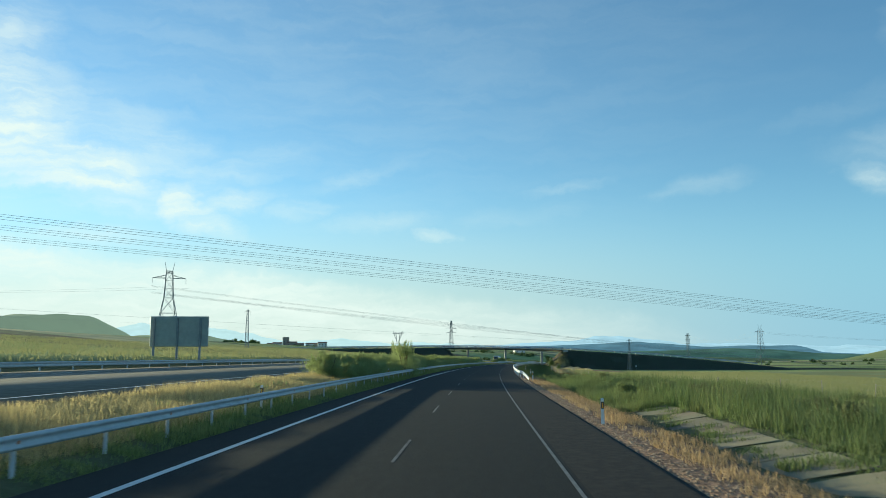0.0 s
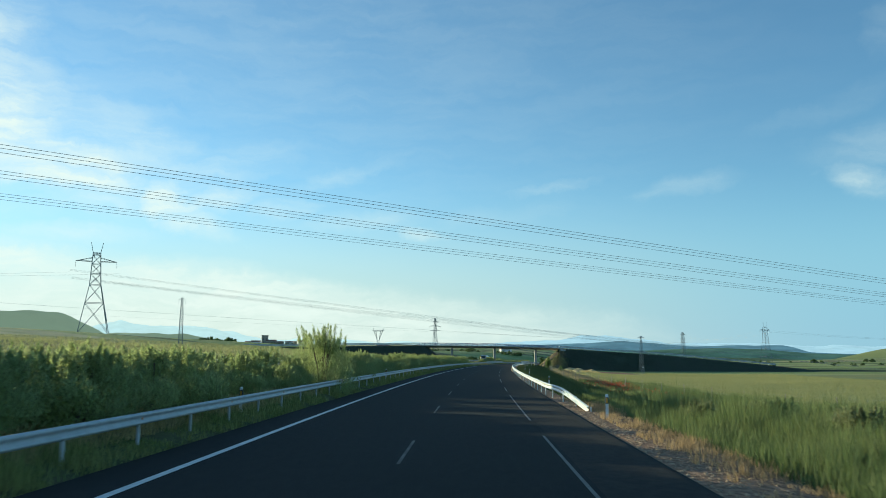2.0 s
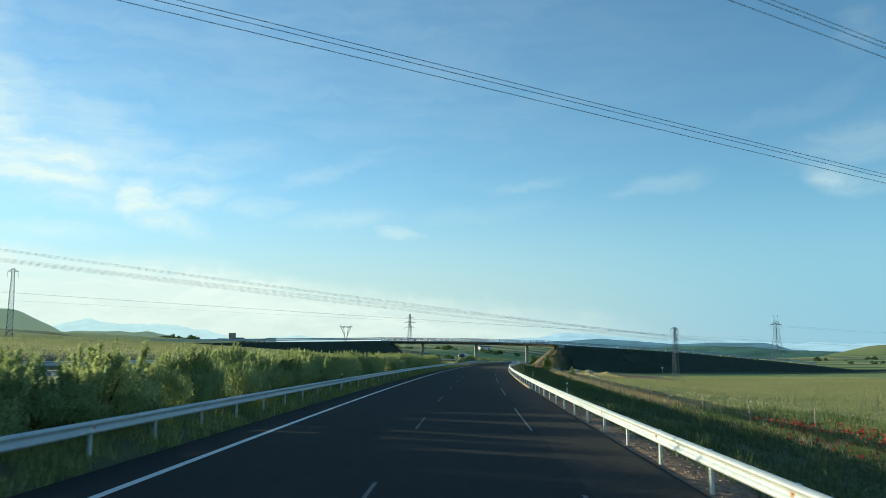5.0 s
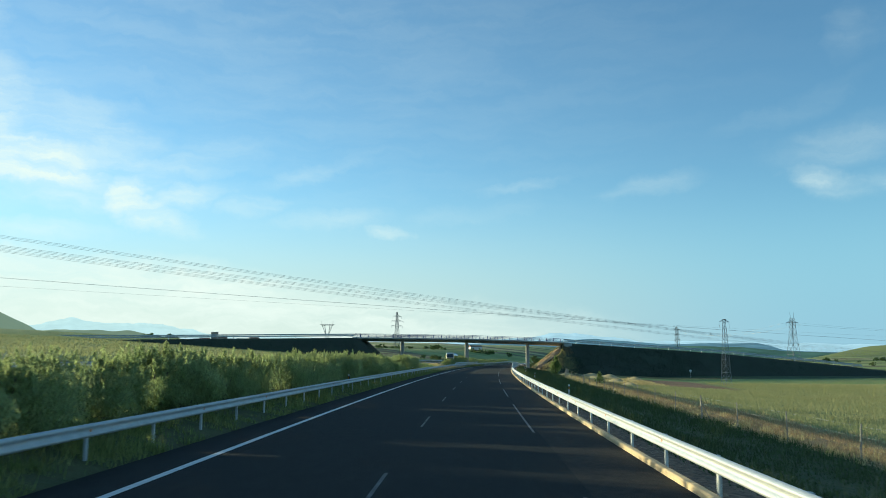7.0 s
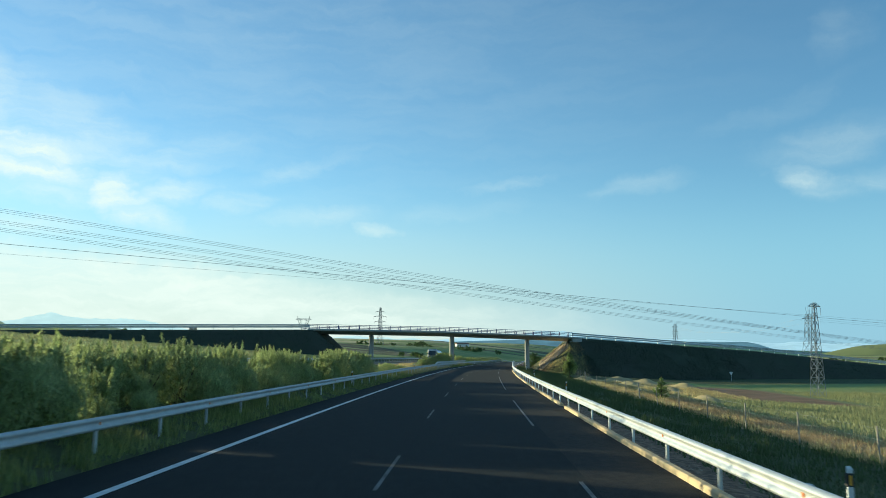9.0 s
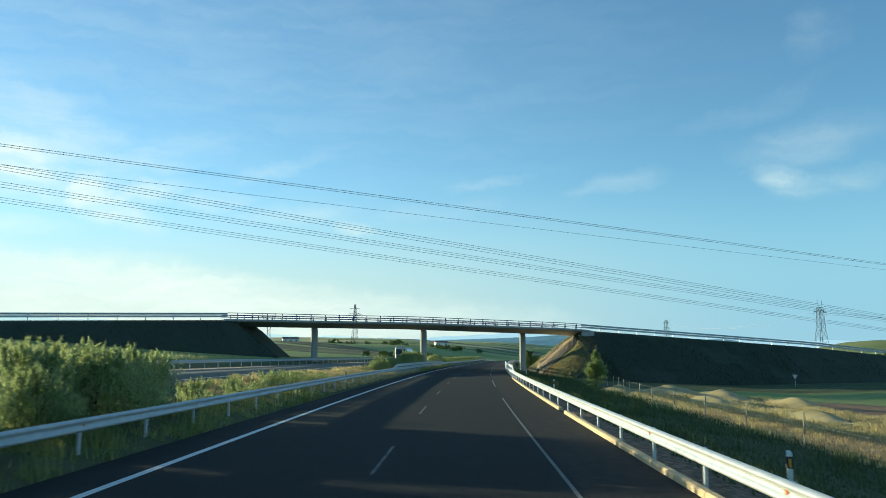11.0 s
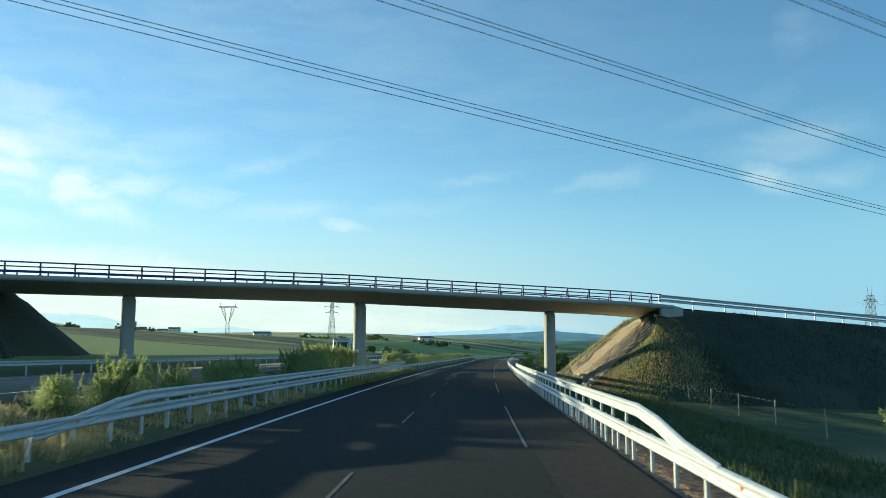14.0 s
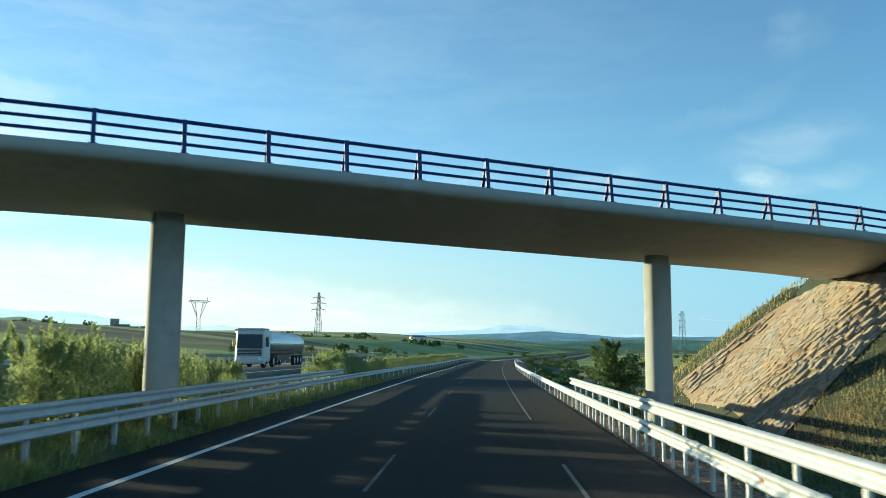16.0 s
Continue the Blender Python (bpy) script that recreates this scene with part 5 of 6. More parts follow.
def put_far(x, y, k, seen=set(), z=None):
    pr = far_trees[rs.randint(3)]
    m = pose(x, y, land(x, y) - 0.1 if z is None else z, 0, 0, rs.uniform(0, 360)) @ Matrix.Diagonal((k, k, k * rs.uniform(0.85, 1.25), 1))
    if id(pr) not in seen:
        seen.add(id(pr))
        pr.matrix_basis = m
    else:
        copy_thing(pr, pose(0, 0, 0)).matrix_basis = m


def polar(az, d, ox=0.0, oy=0.0):
    return ox + math.sin(radians(az)) * d, oy + math.cos(radians(az)) * d


for i in range(16):
    put_far(-470 + 75 * i / 16 + rs.uniform(-8, 8), 1570 - 66 * i / 16 + rs.uniform(-25, 25), rs.uniform(2.0, 3.3))
for i in range(10):
    put_far(1130 + 14 * i, 2010 - 3 * i + rs.uniform(-8, 8), rs.uniform(1.0, 1.9), z=26)
for i in range(12):
    put_far(-390 + 110 * i / 12 + rs.uniform(-6, 6), 1500 + rs.uniform(-30, 60), rs.uniform(0.8, 1.5))
for az, d in ((-2, 1050), (-1, 1000), (0.5, 980), (1.2, 1010), (3, 1050), (3.6, 1060), (4.2, 1080), (8, 900), (9, 880), (10.5, 860), (11.4, 840), (13, 700), (14, 900), (16, 1000), (19, 1100), (22, 1000), (25, 1200)):
    for j in range(3):
        put_far(*polar(az + rs.uniform(-0.5, 0.5), d + rs.uniform(-20, 20)), rs.uniform(0.5, 0.95))
for yy in np.arange(500, 760, 11):
    q = at(yy, 16 + rs.uniform(-2, 8))
    put_far(q[0], q[1], rs.uniform(0.2, 0.4))
    q = at(yy + 5, -31 + rs.uniform(-6, 3))
    put_far(q[0], q[1], rs.uniform(0.2, 0.45))

for yy in np.arange(462, 700, 6.5):
    for l0, l1 in ((9, 13), (14, 30), (-16, -24)):
        if l0 > 0 or yy > 640:
            q = at(yy + rs.uniform(-3, 3), rs.uniform(min(l0, l1), max(l0, l1)))
            put_far(q[0], q[1], rs.uniform(0.1, 0.24))
for row_y, x0, x1, k in ((640, -260, -60, 0.4), (760, -330, -40, 0.5), (900, -420, -60, 0.6), (1120, -500, -80, 0.8), (700, 110, 330, 0.45), (860, 90, 420, 0.6), (1080, 60, 560, 0.8)):
    for i in range(22):
        if rs.uniform() < 0.62:
            put_far(x0 + (x1 - x0) * (i + rs.uniform(0, 1)) / 22, row_y + rs.uniform(-14, 14), k * rs.uniform(0.5, 1.2))

for x_, y_, w, dd, h, m_, fl, lb in ((-415, 1855, 14, 14, 24, M_BRICKW, True, "tall tan silo tower among the village houses"), (-400, 1850, 22, 14, 12, M_BRICKW, False, "low tan farm house with a tiled roof"), (-433, 1850, 20, 14, 10, M_WHITE, False, "white farm house with a tiled roof"), (-380, 1840, 18, 12, 9, M_BRICKW, False, "low tan farm house with a tiled roof"), (-355, 1830, 20, 12, 9, M_WHITE, False, "white farm house with a tiled roof"), (-330, 1800, 22, 12, 8, M_BRICKW, False, "low tan farm house with a tiled roof"), (-305, 1700, 18, 12, 8, M_WHITE, False, "white farm house with a tiled roof"), (-452, 1870, 18, 12, 9, M_BRICKW, False, "low tan farm house with a tiled roof"), (-105, 1245, 18, 10, 4, M_WHITE, False, "long white farm shed in the fields"), (73, 1298, 16, 9, 4, M_WHITE, False, "white farm shed in the fields"), (374, 661, 24, 12, 5, M_WHITE, False, "white farm shed below the hill")):
    house(x_, y_, w, dd, h, 15, m_, lb, fl)

M_WHEAT = mat("green_wheat", (0.28, 0.285, 0.125), (0.33, 0.32, 0.15), 0.06, 0.85, island=0.06, third=(0.27, 0.28, 0.12), transmit=0.4)
grass("wheat", 130000, 150, 312, 23.0, 95, 0.25, 0.42, M_WHEAT, "standing field of ripening green wheat", 15, 0.035, 0, True)
grass("wheat", 70000, -5, 150, 27, 80, 0.3, 0.5, M_WHEAT, "standing field of ripening green wheat", 16, 0.05, 0, True)
grass("wheat", 18000, 312, 352, 46, 95, 0.25, 0.42, M_WHEAT, "standing field of ripening green wheat", 18, 0.05, 0, True)
grass("meadow", 110000, 10, 380, -95, -26, 0.18, 0.36, M_WHEAT, "standing field of green cereal beyond the road", 17, 0.06, 0, True)


# ---- verge: drain slabs, kerb, markers, fence ----
M_SLAB = mat("old_slab", (0.22, 0.175, 0.115), (0.14, 0.115, 0.075), 2.2, 0.95, bump=0.8, bump_scale=9, object_random=0.18, third=(0.2, 0.185, 0.11))


def slab_mesh(seed):
    r = random.Random(seed)
    bm = bmesh.new()
    box(bm, -1.02, 1.02, -1.47, 1.47, -0.14, 0.0, 0.04)
    bmesh.ops.subdivide_edges(bm, edges=bm.edges[:], cuts=1)
    for v in bm.verts:
        v.co += Vector((r.uniform(-.1, .1), r.uniform(-.09, .09), r.uniform(-.02, .02)))
    return bm_me("slab", bm, M_SLAB)


drain = empty("drain_lining", Matrix.Identity(4), "row of weathered concrete ditch slabs beside the verge", "ditch")
slab_kinds = [slab_mesh(i) for i in range(4)]
sr = random.Random(4)
yy = 2.0
while yy < 72:
    l = 10.6 + 0.15 * math.sin(yy * 0.2)
    p = at(yy, l)
    part_me("slab", sr.choice(slab_kinds), drain, m=pose(p[0], p[1], ground_z(l, yy) + 0.03 + sr.uniform(-0.02, 0.02), sr.uniform(-0.6, 0.6), sr.uniform(-9.8, -8.4), heading(yy) + sr.uniform(-3, 3)))
    yy += sr.uniform(3.05, 3.3)

kerb = empty("kerb", Matrix.Identity(4), "low sand-coloured concrete kerb along the shoulder", "kerb", kind="structure")
bm = bmesh.new()
box(bm, -0.09, 0.09, -0.99, 0.99, -0.1, 0.13, 0.03)
kerb_me = bm_me("kerb_stone", bm, M_KERB)
yy = 188.0
while yy < 354:
    if not (346 < yy < 348.4 or 302.4 < yy < 304.6 or 258 < yy < 260.4):
        p = at(yy, 6.28)
        part_me("kerb_stone", kerb_me, kerb, m=pose(p[0], p[1], p[2], 0, 0, heading(yy) + sr.uniform(-0.3, 0.3)))
    yy += 2.0

M_PLASTIC = mat("white_plastic", (0.75, 0.75, 0.73), (0.6, 0.6, 0.58), 5, 0.5)
M_BLACK = mat("black_plastic", (0.015, 0.015, 0.017), (0.03, 0.03, 0.03), 5, 0.5)
M_AMBER = mat("amber_lens", (0.8, 0.42, 0.05), (0.7, 0.33, 0.04), 30, 0.25)


def delineator():
    ob = empty("delineator", Matrix.Identity(4), "white roadside marker post with a black band", "marker post", "roadside marker posts")
    bm = bmesh.new()
    pr = [(-0.06, -0.04), (0.06, -0.04), (0.045, 0.035), (0.0, 0.055), (-0.045, 0.035)]
    lo = [bm.verts.new((x, y, -0.2)) for x, y in pr]
    hi = [bm.verts.new((x * 0.95, y * 0.95, 1.0 + (0.05 if y > 0 else 0))) for x, y in pr]
    for i in range(5):
        j = (i + 1) % 5
        bm.faces.new((lo[i], lo[j], hi[j], hi[i]))
    bm.faces.new(hi)
    bm.faces.new(lo[::-1])
    part("body", bm, M_PLASTIC, ob)
    bm = bmesh.new()
    box(bm, -0.064, 0.064, -0.048, 0.05, 0.68, 0.93, 0.008)
    part("band", bm, M_BLACK, ob, "black band")
    bm = bmesh.new()
    box(bm, -0.025, 0.025, -0.054, -0.047, 0.71, 0.89, 0.002)
    part("reflector", bm, M_AMBER, ob, "amber reflector")
    return ob


mark = delineator()
spots = [(30.3, 6.75, -0.15), (83.9, 7.3, -0.15), (135, 9.0, -0.6), (187, 9.0, -0.6), (236.8, 9.1, -0.68), (287, 9.1, -0.7), (338, 9.1, -0.7), (387.8, 9.15, -0.28), (437, 9.1, -0.3), (487, 8.0, -0.3),
         (36.0, -7.0, 0.1), (83, -7.0, 0.1), (132, -7.0, 0.1), (183, -7.0, 0.1), (233, -7.0, 0.1), (282, -7.0, 0.1), (331.3, -7.0, 0.15), (381, -7.0, 0.15), (409, -10.8, 0.5), (431, -7.0, 0.2), (481, -7.0, 0.1)]
for i, (yy, l, dz) in enumerate(spots):
    p = at(yy, l, dz)
    m = pose(p[0], p[1], p[2], 0, 0, heading(yy))
    if i == 0:
        mark.matrix_basis = m
    else:
        copy_thing(mark, m)

M_POST = mat("grey_wood", (0.36, 0.32, 0.26), (0.25, 0.22, 0.18), 6, 0.9, bump=0.3)
fence = empty("fence", Matrix.Identity(4), "wire field fence on thin pale posts", "fence")
bm = bmesh.new()
cyl(bm, 0, 0, -0.4, 1.45, 0.04, 0.035, 8)
fp = bm_me("post", bm, M_POST)
bm = bmesh.new()
cyl(bm, 0, 0, -0.4, 1.5, 0.06, 0.055, 8)
bar(bm, (0, 0, 1.1), (0.5, 0.3, -0.2), 0.03, 5)
bar(bm, (0, 0, 1.1), (-0.5, 0.3, -0.2), 0.03, 5)
fp2 = bm_me("strut_post", bm, M_POST)


def fence_l(y):
    return float(np.interp(y, [0, 60, 130, 190, 230, 335, 350, 372, 430], [31, 31, 24, 17.4, 17.1, 16.6, 17.5, 19.4, 21]))


tops = []
for i, yy in enumerate(np.arange(-6, 425, 7.6)):
    l = fence_l(yy)
    p = at(yy, l)
    z = ground_z(l, yy)
    part_me("post", fp2 if i % 9 == 4 else fp, fence, m=pose(p[0], p[1], z, sr.uniform(-4, 4), sr.uniform(-4, 4), sr.uniform(0, 360)))
    tops.append((p[0], p[1], z))
for h in (0.5, 0.95, 1.35):
    bm = bmesh.new()
    for a, c in zip(tops[:-1], tops[1:]):
        bar(bm, (a[0], a[1], a[2] + h), (c[0], c[1], c[2] + h), 0.0022, 3)
    tagged(part("strand", bm, M_WIRE, fence), kind="stuff")

# poppies in the wheat's edge
M_POPPY = mat("poppy_red", (0.5, 0.03, 0.02), (0.4, 0.02, 0.015), 5, 0.6, island=0.3, transmit=0.3)
rs = np.random.RandomState(9)
n = 900
cy, cl = rs.uniform(128, 170, 40), rs.uniform(15.5, 22, 40)
k = rs.randint(0, 40, n)
py_, pl_ = cy[k] + rs.normal(0, 1.6, n), cl[k] + rs.normal(0, 0.7, n)
pp = np.moveaxis(at(py_, pl_), 0, -1)
pp[:, 2] += ground_h(pl_, py_) + rs.uniform(0.45, 0.8, n)
tagged(part_me("poppies", leaf_mesh("poppies", pp, 0.11, rs, M_POPPY, up=0.1, slim=0.9)), "scattered red poppies at the field's edge", "flowers", kind="stuff")
grass("verge_green", 60000, 95, 190, 17, 30, 0.25, 0.75, M_WEED, "ragged green and reddish weeds at the field's edge", 14, 0.026, 1500, True)

# loose stones on the verge
M_STONE = mat("stone", (0.38, 0.27, 0.18), (0.26, 0.19, 0.13), 6, 0.9, island=0.3)
rs = np.random.RandomState(21)


def pebbles(name, n, y0, y1, l0, l1, s0, s1, label, dz=0.0):
    V0 = np.array([(1, 0, 0), (-1, 0, 0), (0, 1, 0), (0, -1, 0), (0, 0, 1), (0, 0, -1)], float)
    T0 = np.array([(0, 2, 4), (2, 1, 4), (1, 3, 4), (3, 0, 4), (2, 0, 5), (1, 2, 5), (3, 1, 5), (0, 3, 5)])
    ys, ls = rs.uniform(y0, y1, n), l0 + (l1 - l0) * rs.uniform(0, 1, n) ** 1.3
    c = np.moveaxis(at(ys, ls), 0, -1)
    c[:, 2] += np.maximum(ground_h(ls, ys), -0.34) + dz
    s = rs.uniform(s0, s1, (n, 1, 1)) * rs.uniform(0.5, 1.4, (n, 6, 1)) * np.array([1, 1, 0.55])
    V = (c[:, None, :] + V0[None] * s).reshape(-1, 3)
    F = (np.arange(n)[:, None, None] * 6 + T0[None]).reshape(-1, 3)
    return tagged(part_me(name, mesh_np(name, V, F, M_STONE)), label, "stones", kind="stuff")


pebbles("verge_stones", 5200, -4, 95, 6.34, 8.0, 0.015, 0.065, "loose stones and gravel on the verge")
pebbles("verge_stones", 3600, 96, 440, 6.4, 7.4, 0.02, 0.06, "gravel under the guardrail")

# ---- large back-facing road sign ----
M_SIGN = mat("sign_back", (0.33, 0.37, 0.34), (0.27, 0.3, 0.28), 2, 0.55, 0.2)
sign = empty("road_sign", pose(-28.38, 80.2, 0, 0, 0, 3), "large blank back of a grey road sign on three posts", "road sign")
bm = bmesh.new()
box(bm, -2.82, 2.82, -0.05, 0.05, 3.52, 6.45, 0.04)
part("panel", bm, M_SIGN, sign, "grey metal sign panel")
for x in (-2.4, -0.15, 2.05):
    bm = bmesh.new()
    box(bm, x - 0.09, x + 0.09, -0.25, -0.052, 1.2, 6.3, 0.01)
    part("post", bm, M_LATT, sign)
for z in (4.2, 5.1, 6.0):
    bm = bmesh.new()
    box(bm, -2.75, 2.75, -0.1, -0.051, z - 0.04, z + 0.04)
    part("stiffener", bm, M_SIGN, sign)

# small triangular sign at the foot of the bank
p = at(413.5, 55.0)
yield_sign = empty("yield_sign", pose(p[0], p[1], land(p[0], p[1]) - 0.1, 0, 0, -10), "small triangular sign on a post", "road sign")
bm = bmesh.new()
cyl(bm, 0, 0, 0, 2.3, 0.04, n=8)
part("post", bm, M_GALV, yield_sign)
bm = bmesh.new()
vs = [bm.verts.new((0.5 * math.sin(a) , y_, 1.85 - 0.5 * math.cos(a))) for y_ in (-0.05, -0.07) for a in (0, 2.094, 4.189)]
for q in ((0, 1, 2), (5, 4, 3), (0, 3, 4, 1), (1, 4, 5, 2), (2, 5, 3, 0)):
    bm.faces.new([vs[i] for i in q])
part("plate", bm, M_PLASTIC, yield_sign, "pale triangular plate")


# ---- stone apron under the bridge end ----
M_APRON = mat("apron_stone", (0.4, 0.28, 0.165), (0.24, 0.19, 0.135), 7, 0.92, bump=1.0, bump_scale=12, object_random=0.2, third=(0.27, 0.25, 0.21))
M_MORTAR = mat("mortar", (0.35, 0.25, 0.15), (0.24, 0.18, 0.12), 6, 0.95, bump=0.6, bump_scale=15)
apron = empty("stone_apron", Matrix.Identity(4), "rough stone paving on the slope under the bridge", "paving", kind="structure")


def stone_piece(seed, a, b):
    r = random.Random(seed)
    bm = bmesh.new()
    ring = []
    for i in range(7):
        t = 2 * math.pi * i / 7
        k = r.uniform(0.9, 1.1)
        ring.append((math.cos(t) * a * k / max(abs(math.cos(t)), abs(math.sin(t))) * 0.97, math.sin(t) * b * k / max(abs(math.cos(t)), abs(math.sin(t))) * 0.97))
    lo = [bm.verts.new((x, y, -0.12)) for x, y in ring]
    mi = [bm.verts.new((x, y, 0.012)) for x, y in ring]
    hi = [bm.verts.new((x * 0.95, y * 0.93, 0.022 + r.uniform(-.012, .014))) for x, y in ring]
    for u, w in ((lo, mi), (mi, hi)):
        for i in range(7):
            j = (i + 1) % 7
            bm.faces.new((u[i], u[j], w[j], w[i]))
    bm.faces.new(hi)
    return bm_me("stone", bm, M_APRON)


stones = [stone_piece(i, 0.46 * (0.8 + 0.05 * i), 0.21 * (1.2 - 0.04 * i)) for i in range(9)]
ek = 1 / math.sqrt(1 + SKEW * SKEW)
yaw_down = math.degrees(math.atan2(ek * SKEW, -ek))
tilt = math.degrees(math.atan(1 / END_RATIO))
e = -2.6
while e < B_W / ek - 0.2:
    s = 0.3 + sr.uniform(0, 0.6)
    while s < 8.7:
        d = s * math.cos(radians(tilt))
        if e > 0.1 - 0.4 * d:
            a, b = END_EAST + SKEW * ek * e - ek * d, ek * e + SKEW * ek * d
            z = float(bank_surface(a, b, True)[0])
            m = Matrix.Translation(bp_at(a, b, z + 0.064)) @ pose(0, 0, 0, 0, 0, B_YAW + yaw_down) @ pose(0, 0, 0, 0, tilt, 0) @ pose(0, 0, 0, sr.uniform(-2.5, 2.5), sr.uniform(-1.5, 1.5), sr.uniform(-28, 28))
            part_me("stone", sr.choice(stones), apron, m=m)
        s += sr.uniform(0.7, 1.05)
    e += sr.uniform(0.36, 0.46)
V = []
for u in np.linspace(0, 1, 14):
    for s in np.linspace(0.05, 9.2, 14):
        d = s * math.cos(radians(tilt))
        e_lo = -0.05 - 0.42 * d
        e = e_lo + (B_W / ek - e_lo) * u
        a, b = END_EAST + SKEW * ek * e - ek * d, ek * e + SKEW * ek * d
        V.append(bp_at(a, b, float(bank_surface(a, b, True)[0]) + 0.07))
idx = np.arange(14 * 14).reshape(14, 14)
F = np.stack([idx[:-1, :-1], idx[:-1, 1:], idx[1:, 1:], idx[1:, :-1]], -1).reshape(-1, 4)
part_me("mortar_bed", mesh_np("mortar_bed", np.array(V), F, M_MORTAR), apron, "earthy mortar between the stones")

M_RUBBLE = mat("rubble_stone", (0.4, 0.28, 0.17), (0.25, 0.195, 0.135), 5, 0.92, bump=0.6, bump_scale=14, island=0.25, third=(0.28, 0.26, 0.22))
rs = np.random.RandomState(33)
V, F = [], []
slope = Matrix.Rotation(radians(B_YAW + yaw_down), 3, 'Z') @ Matrix.Rotation(radians(tilt), 3, 'Y')
for i in range(1500):
    s = rs.uniform(0.2, 9.1)
    d = s * math.cos(radians(tilt))
    e_lo = 0.05 - 0.42 * d
    e = rs.uniform(e_lo, B_W / ek - 0.1)
    a, b = END_EAST + SKEW * ek * e - ek * d, ek * e + SKEW * ek * d
    c = Vector(bp_at(a, b, float(bank_surface(a, b, True)[0]) + 0.066))
    la, wb, hh, yw = rs.uniform(0.12, 0.32), rs.uniform(0.05, 0.12), rs.uniform(0.015, 0.045), rs.uniform(-0.7, 0.7)
    n0 = len(V)
    for z_, q in ((-0.05, 1.0), (hh, 0.8)):
        for k in range(6):
            t = k * math.pi / 3
            x_, y_ = math.cos(t) * la * q * rs.uniform(0.8, 1.15), math.sin(t) * wb * q * rs.uniform(0.8, 1.15)
            V.append(c + slope @ Vector((x_ * math.cos(yw) - y_ * math.sin(yw), x_ * math.sin(yw) + y_ * math.cos(yw), z_)))
    for k in range(6):
        m_ = (k + 1) % 6
        F += [(n0 + k, n0 + m_, n0 + 6 + m_), (n0 + k, n0 + 6 + m_, n0 + 6 + k)]
    F += [(n0 + 6, n0 + 7, n0 + 8), (n0 + 6, n0 + 8, n0 + 9), (n0 + 6, n0 + 9, n0 + 10), (n0 + 6, n0 + 10, n0 + 11)]
tagged(part_me("rubble", mesh_np("rubble", np.array(V), np.array(F), M_RUBBLE), apron), kind="stuff")

# ---- tanker lorry on the opposite carriageway ----
M_CAB = mat("white_lorry_paint", (0.55, 0.56, 0.56), (0.46, 0.47, 0.47), 2, 0.3)
M_TANK = mat("polished_tank", (0.6, 0.62, 0.64), (0.5, 0.52, 0.54), 1.5, 0.22, 0.9)
M_TYRE = mat("tyre_rubber", (0.02, 0.02, 0.02), (0.03, 0.03, 0.03), 10, 0.85)
M_GLASS = mat("dark_glass", (0.02, 0.03, 0.035), (0.03, 0.04, 0.045), 1, 0.08)
M_LAMP = mat("headlamp", (0.8, 0.8, 0.78), (0.7, 0.7, 0.68), 5, 0.15)
M_YEL = mat("yellow_panel", (0.7, 0.5, 0.06), (0.6, 0.42, 0.05), 5, 0.5)
p = at(456, -17.3, 1.0)
lorry = empty("tanker_lorry", pose(p[0], p[1], p[2], 0, 0, heading(456)), "white tanker lorry with a shining ribbed steel tank", "lorry")
bm = bmesh.new()
box(bm, -1.24, 1.24, 0.0, 2.1, 0.45, 3.15, 0.12)
for v in bm.verts:
    if v.co.z > 1.5 and v.co.y < 0.3:
        v.co.y += (v.co.z - 1.5) * 0.16
cab = part("cab", bm, M_CAB, lorry)
bm = bmesh.new()
vs = [bm.verts.new(q) for q in ((-1.08, 0.04, 1.62), (1.08, 0.04, 1.62), (1.02, 0.23, 2.78), (-1.02, 0.23, 2.78), (-1.08, -0.02, 1.62), (1.08, -0.02, 1.62), (1.02, 0.17, 2.78), (-1.02, 0.17, 2.78))]
for q in ((3, 2, 1, 0), (4, 5, 6, 7), (0, 1, 5, 4), (1, 2, 6, 5), (2, 3, 7, 6), (3, 0, 4, 7)):
    bm.faces.new([vs[i] for i in q])
part("windscreen", bm, M_GLASS, cab, "dark windscreen")
for s in (-1, 1):
    bm = bmesh.new()
    box(bm, s * 1.245 - 0.01, s * 1.245 + 0.01, 0.55, 1.5, 1.75, 2.6, 0.005)
    part("side_window", bm, M_GLASS, cab)
    bm = bmesh.new()
    box(bm, s * 1.42 - 0.08, s * 1.42 + 0.08, 0.1, 0.25, 1.75, 2.45, 0.03)
    bar(bm, (s * 1.2, 0.25, 2.4), (s * 1.4, 0.2, 2.35), 0.02)
    part("mirror", bm, M_BLACK if s > 0 else M_YEL, cab)
    bm = bmesh.new()
    box(bm, s * 0.95 - 0.2, s * 0.95 + 0.2, -0.03, 0.05, 0.62, 0.85, 0.03)
    part("headlight", bm, M_LAMP, cab, "clear headlight")
bm = bmesh.new()
box(bm, -1.0, 1.0, -0.02, 0.06, 1.02, 1.5, 0.02)
grille = part("grille", bm, M_BLACK, cab, "dark grille")
for z in (1.12, 1.25, 1.38):
    bm = bmesh.new()
    box(bm, -0.95, 0.95, -0.04, -0.015, z - 0.02, z + 0.02)
    part("slat", bm, M_CAB, cab)
bm = bmesh.new()
box(bm, -1.25, 1.25, -0.12, 0.3, 0.32, 0.62, 0.05)
part("bumper", bm, M_CAB, lorry)
bm = bmesh.new()
box(bm, -1.15, 1.15, 0.25, 2.0, 3.14, 3.3, 0.06)
part("roof_cap", bm, M_CAB, lorry)
bm = bmesh.new()
box(bm, -0.4, 0.4, 2.2, 15.4, 0.75, 1.0, 0.02)
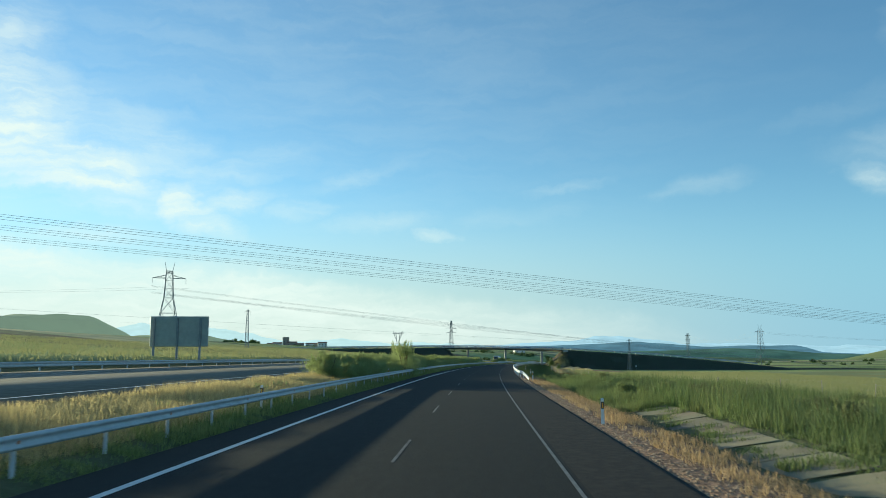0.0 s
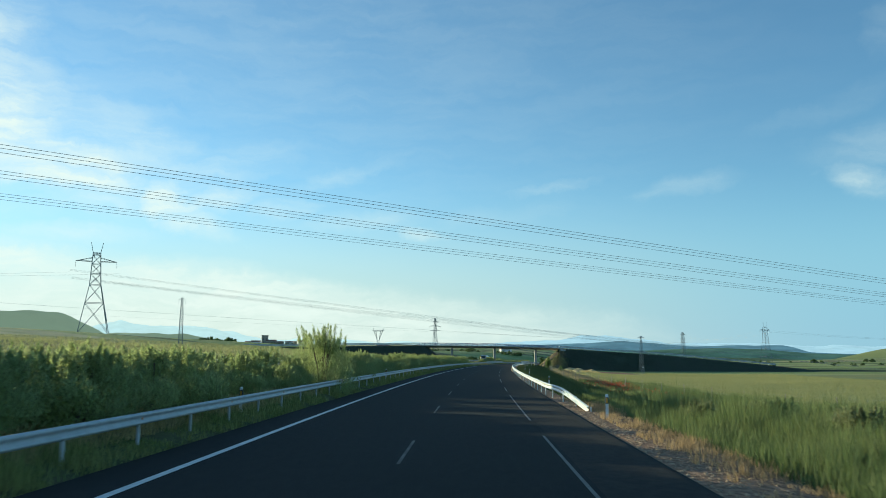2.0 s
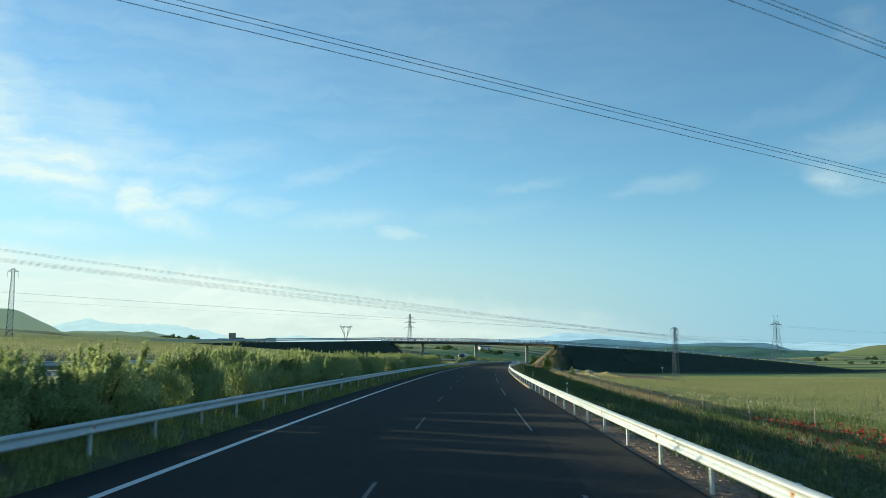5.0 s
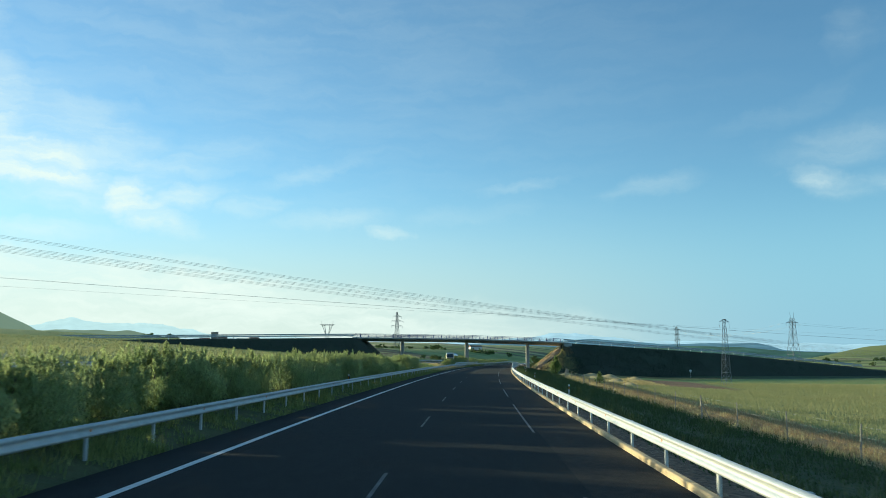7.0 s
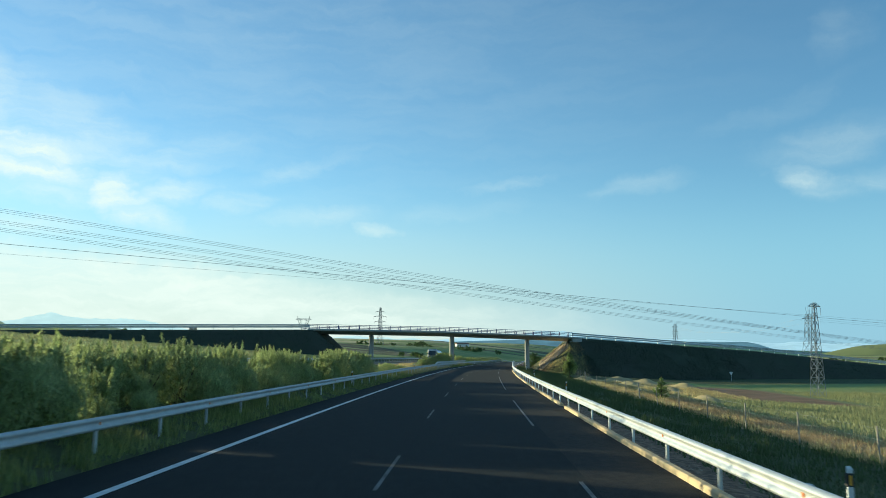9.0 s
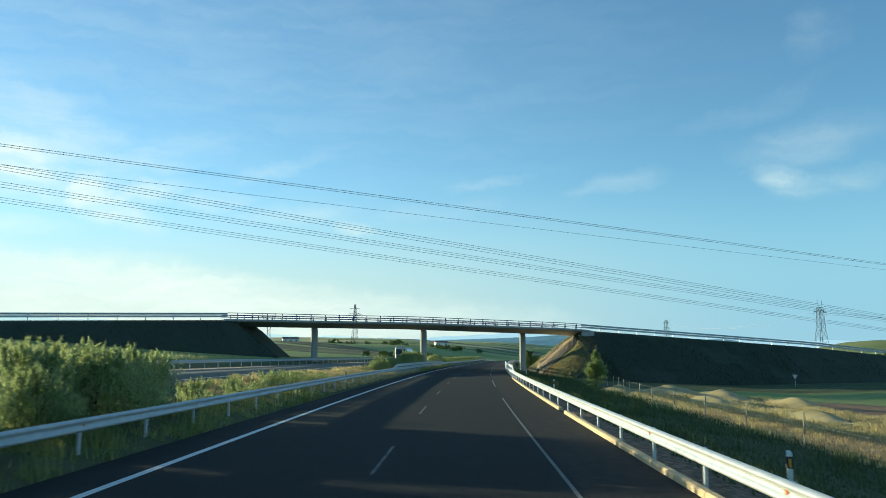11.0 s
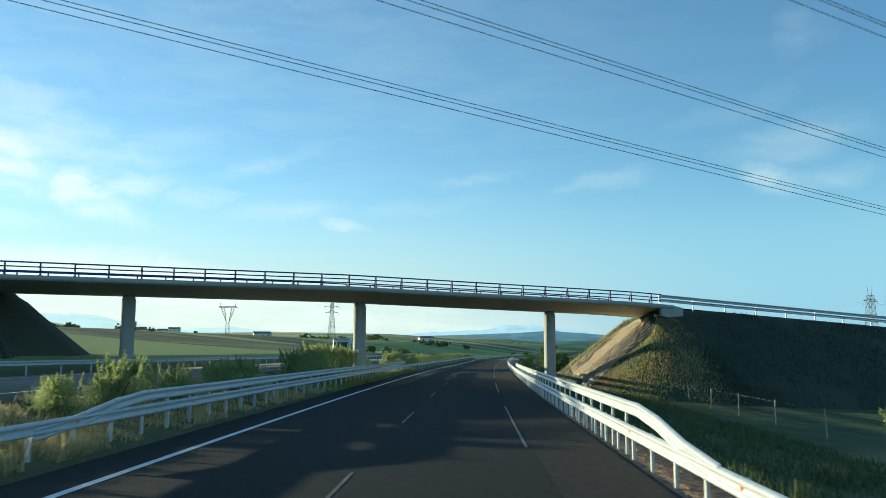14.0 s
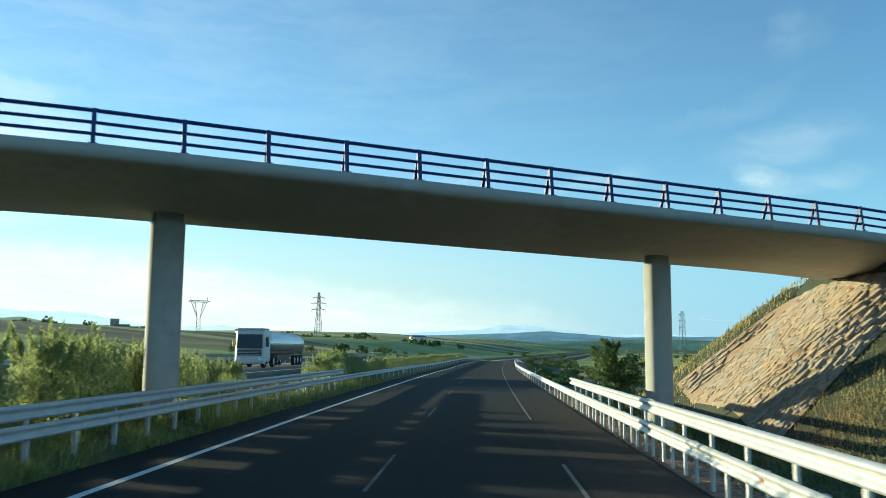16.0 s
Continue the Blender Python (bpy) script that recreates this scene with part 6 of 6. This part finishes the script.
part("chassis", bm, M_BLACK, lorry)
bm = bmesh.new()
n = 28
secs = [(2.6, 0.55), (2.75, 0.95), (3.1, 1.0), (14.9, 1.0), (15.25, 0.95), (15.4, 0.55)]
rings = [[bm.verts.new((1.22 * k * math.cos(2 * math.pi * i / n), yv, 2.05 + 1.0 * k * math.sin(2 * math.pi * i / n))) for i in range(n)] for yv, k in secs]
for u, w in zip(rings[:-1], rings[1:]):
    for i in range(n):
        j = (i + 1) % n
        bm.faces.new((u[i], w[i], w[j], u[j]))
bm.faces.new(rings[0])
bm.faces.new(rings[-1][::-1])
tank = part("tank", bm, M_TANK, lorry, "shining steel tank", smooth=True)
for yv in np.arange(3.6, 14.9, 1.1):
    bm = bmesh.new()
    a_ = [[bm.verts.new(((1.22 + o) * math.cos(2 * math.pi * i / n), yv + d, 2.05 + (1.0 + o) * math.sin(2 * math.pi * i / n))) for i in range(n)] for d, o in ((-0.05, 0.0), (-0.04, 0.035), (0.04, 0.035), (0.05, 0.0))]
    for u, w in zip(a_[:-1], a_[1:]):
        for i in range(n):
            j = (i + 1) % n
            bm.faces.new((u[i], w[i], w[j], u[j]))
    part("rib", bm, M_TANK, tank)


def wheel(x, y):
    bm = bmesh.new()
    n = 24
    pr = [(0.3, -0.15), (0.46, -0.16), (0.5, -0.11), (0.5, 0.11), (0.46, 0.16), (0.3, 0.15)]
    rg = [[bm.verts.new((x + o, y + r * math.cos(2 * math.pi * i / n), 0.5 + r * math.sin(2 * math.pi * i / n))) for i in range(n)] for r, o in pr]
    for u, w in zip(rg[:-1], rg[1:]):
        for i in range(n):
            j = (i + 1) % n
            bm.faces.new((u[i], u[j], w[j], w[i]))
    ty = part("tyre", bm, M_TYRE, lorry)
    bm = bmesh.new()
    for o in (-0.12, 0.12):
        vs = [bm.verts.new((x + o, y + 0.31 * math.cos(2 * math.pi * i / 16), 0.5 + 0.31 * math.sin(2 * math.pi * i / 16))) for i in range(16)]
        bm.faces.new(vs)
    part("rim", bm, M_GALV, ty, "steel rim")


for yv in (0.75, 3.6, 11.4, 12.7, 14.0):
    for s in (-1, 1):
        wheel(s * 1.02, yv)
for s in (-1, 1):
    bm = bmesh.new()
    box(bm, s * 1.18 - 0.04, s * 1.18 + 0.04, 4.4, 8.8, 0.55, 1.05, 0.03)
    part("side_guard", bm, M_BLACK, lorry)

# wires to and from the pylons
def wire_between(label, a, c, sag, r=0.022, n=24):
    ob = empty("power_line", Matrix.Identity(4), label, "power line", "power lines")
    bm = bmesh.new()
    a, c = Vector(a), Vector(c)
    rings = []
    for i in range(n + 1):
        t = i / n
        q = a.lerp(c, t) - Vector((0, 0, 4 * sag * t * (1 - t)))
        rings.append([bm.verts.new((q.x, q.y + r * math.cos(k * 2.094), q.z + r * math.sin(k * 2.094))) for k in range(3)])
    for u, w in zip(rings[:-1], rings[1:]):
        for k in range(3):
            bm.faces.new((u[k], u[(k + 1) % 3], w[(k + 1) % 3], w[k]))
    part("wire", bm, M_WIRE, ob)


for dx in (-7, 7):
    wire_between("long conductor leaving the pylon", (-117.2 + dx, 317.7 + dx * 0.4, 29.5), (-480 + dx, 160, 38), 9, 0.02)
    wire_between("long conductor between two pylons", (236.5 + dx, 694.3, 23.5), (254.7 + dx * 0.5, 995.3, 28), 6, 0.03)
    wire_between("long conductor between two pylons", (236.5 + dx, 694.3, 23.5), (560 + dx, 640, 20), 7, 0.03)


# ---- earth mounds beside the farm track ----
M_SAND = mat("sandy_earth", (0.46, 0.35, 0.17), (0.34, 0.27, 0.12), 1.2, 0.95, bump=0.8, bump_scale=5, third=(0.24, 0.22, 0.09))


def mound(y, l, ry, rl, h, seed):
    rs = np.random.RandomState(seed)
    n = 26
    u, v = np.meshgrid(np.linspace(-1, 1, n), np.linspace(-1, 1, n), indexing="ij")
    d = np.sqrt(u * u + v * v)
    ys, ls = y + u * ry, l + v * rl
    q = at(ys, ls)
    q[2] = q[2] + ground_h(ls, ys) - 0.15 + h * (1 - smooth(0.0, 1.0, d)) * (1 + 0.3 * wave(ls, ys, 1.6, seed) + 0.2 * wave(ls, ys, 0.5, seed + 5))
    idx = np.arange(n * n).reshape(n, n)
    F = np.stack([idx[:-1, :-1], idx[:-1, 1:], idx[1:, 1:], idx[1:, :-1]], -1).reshape(-1, 4)
    tagged(part_me("earth_mound", mesh_np("earth_mound", np.moveaxis(q, 0, -1).reshape(-1, 3), F, M_SAND, True)), "low sandy earth mound with dry grass", "mound", group="earth mounds")


for a in ((362, 18.5, 6, 3.4, 0.8, 1), (364, 24.5, 8, 4.4, 1.1, 2), (354, 27, 10, 3.8, 1.1, 3), (346, 31, 9, 3.0, 0.8, 8), (343, 23, 8, 2.6, 0.8, 4), (305, 24.5, 6, 2, 0.7, 5), (325, 25, 8, 2.4, 0.8, 7)):
    mound(*a)
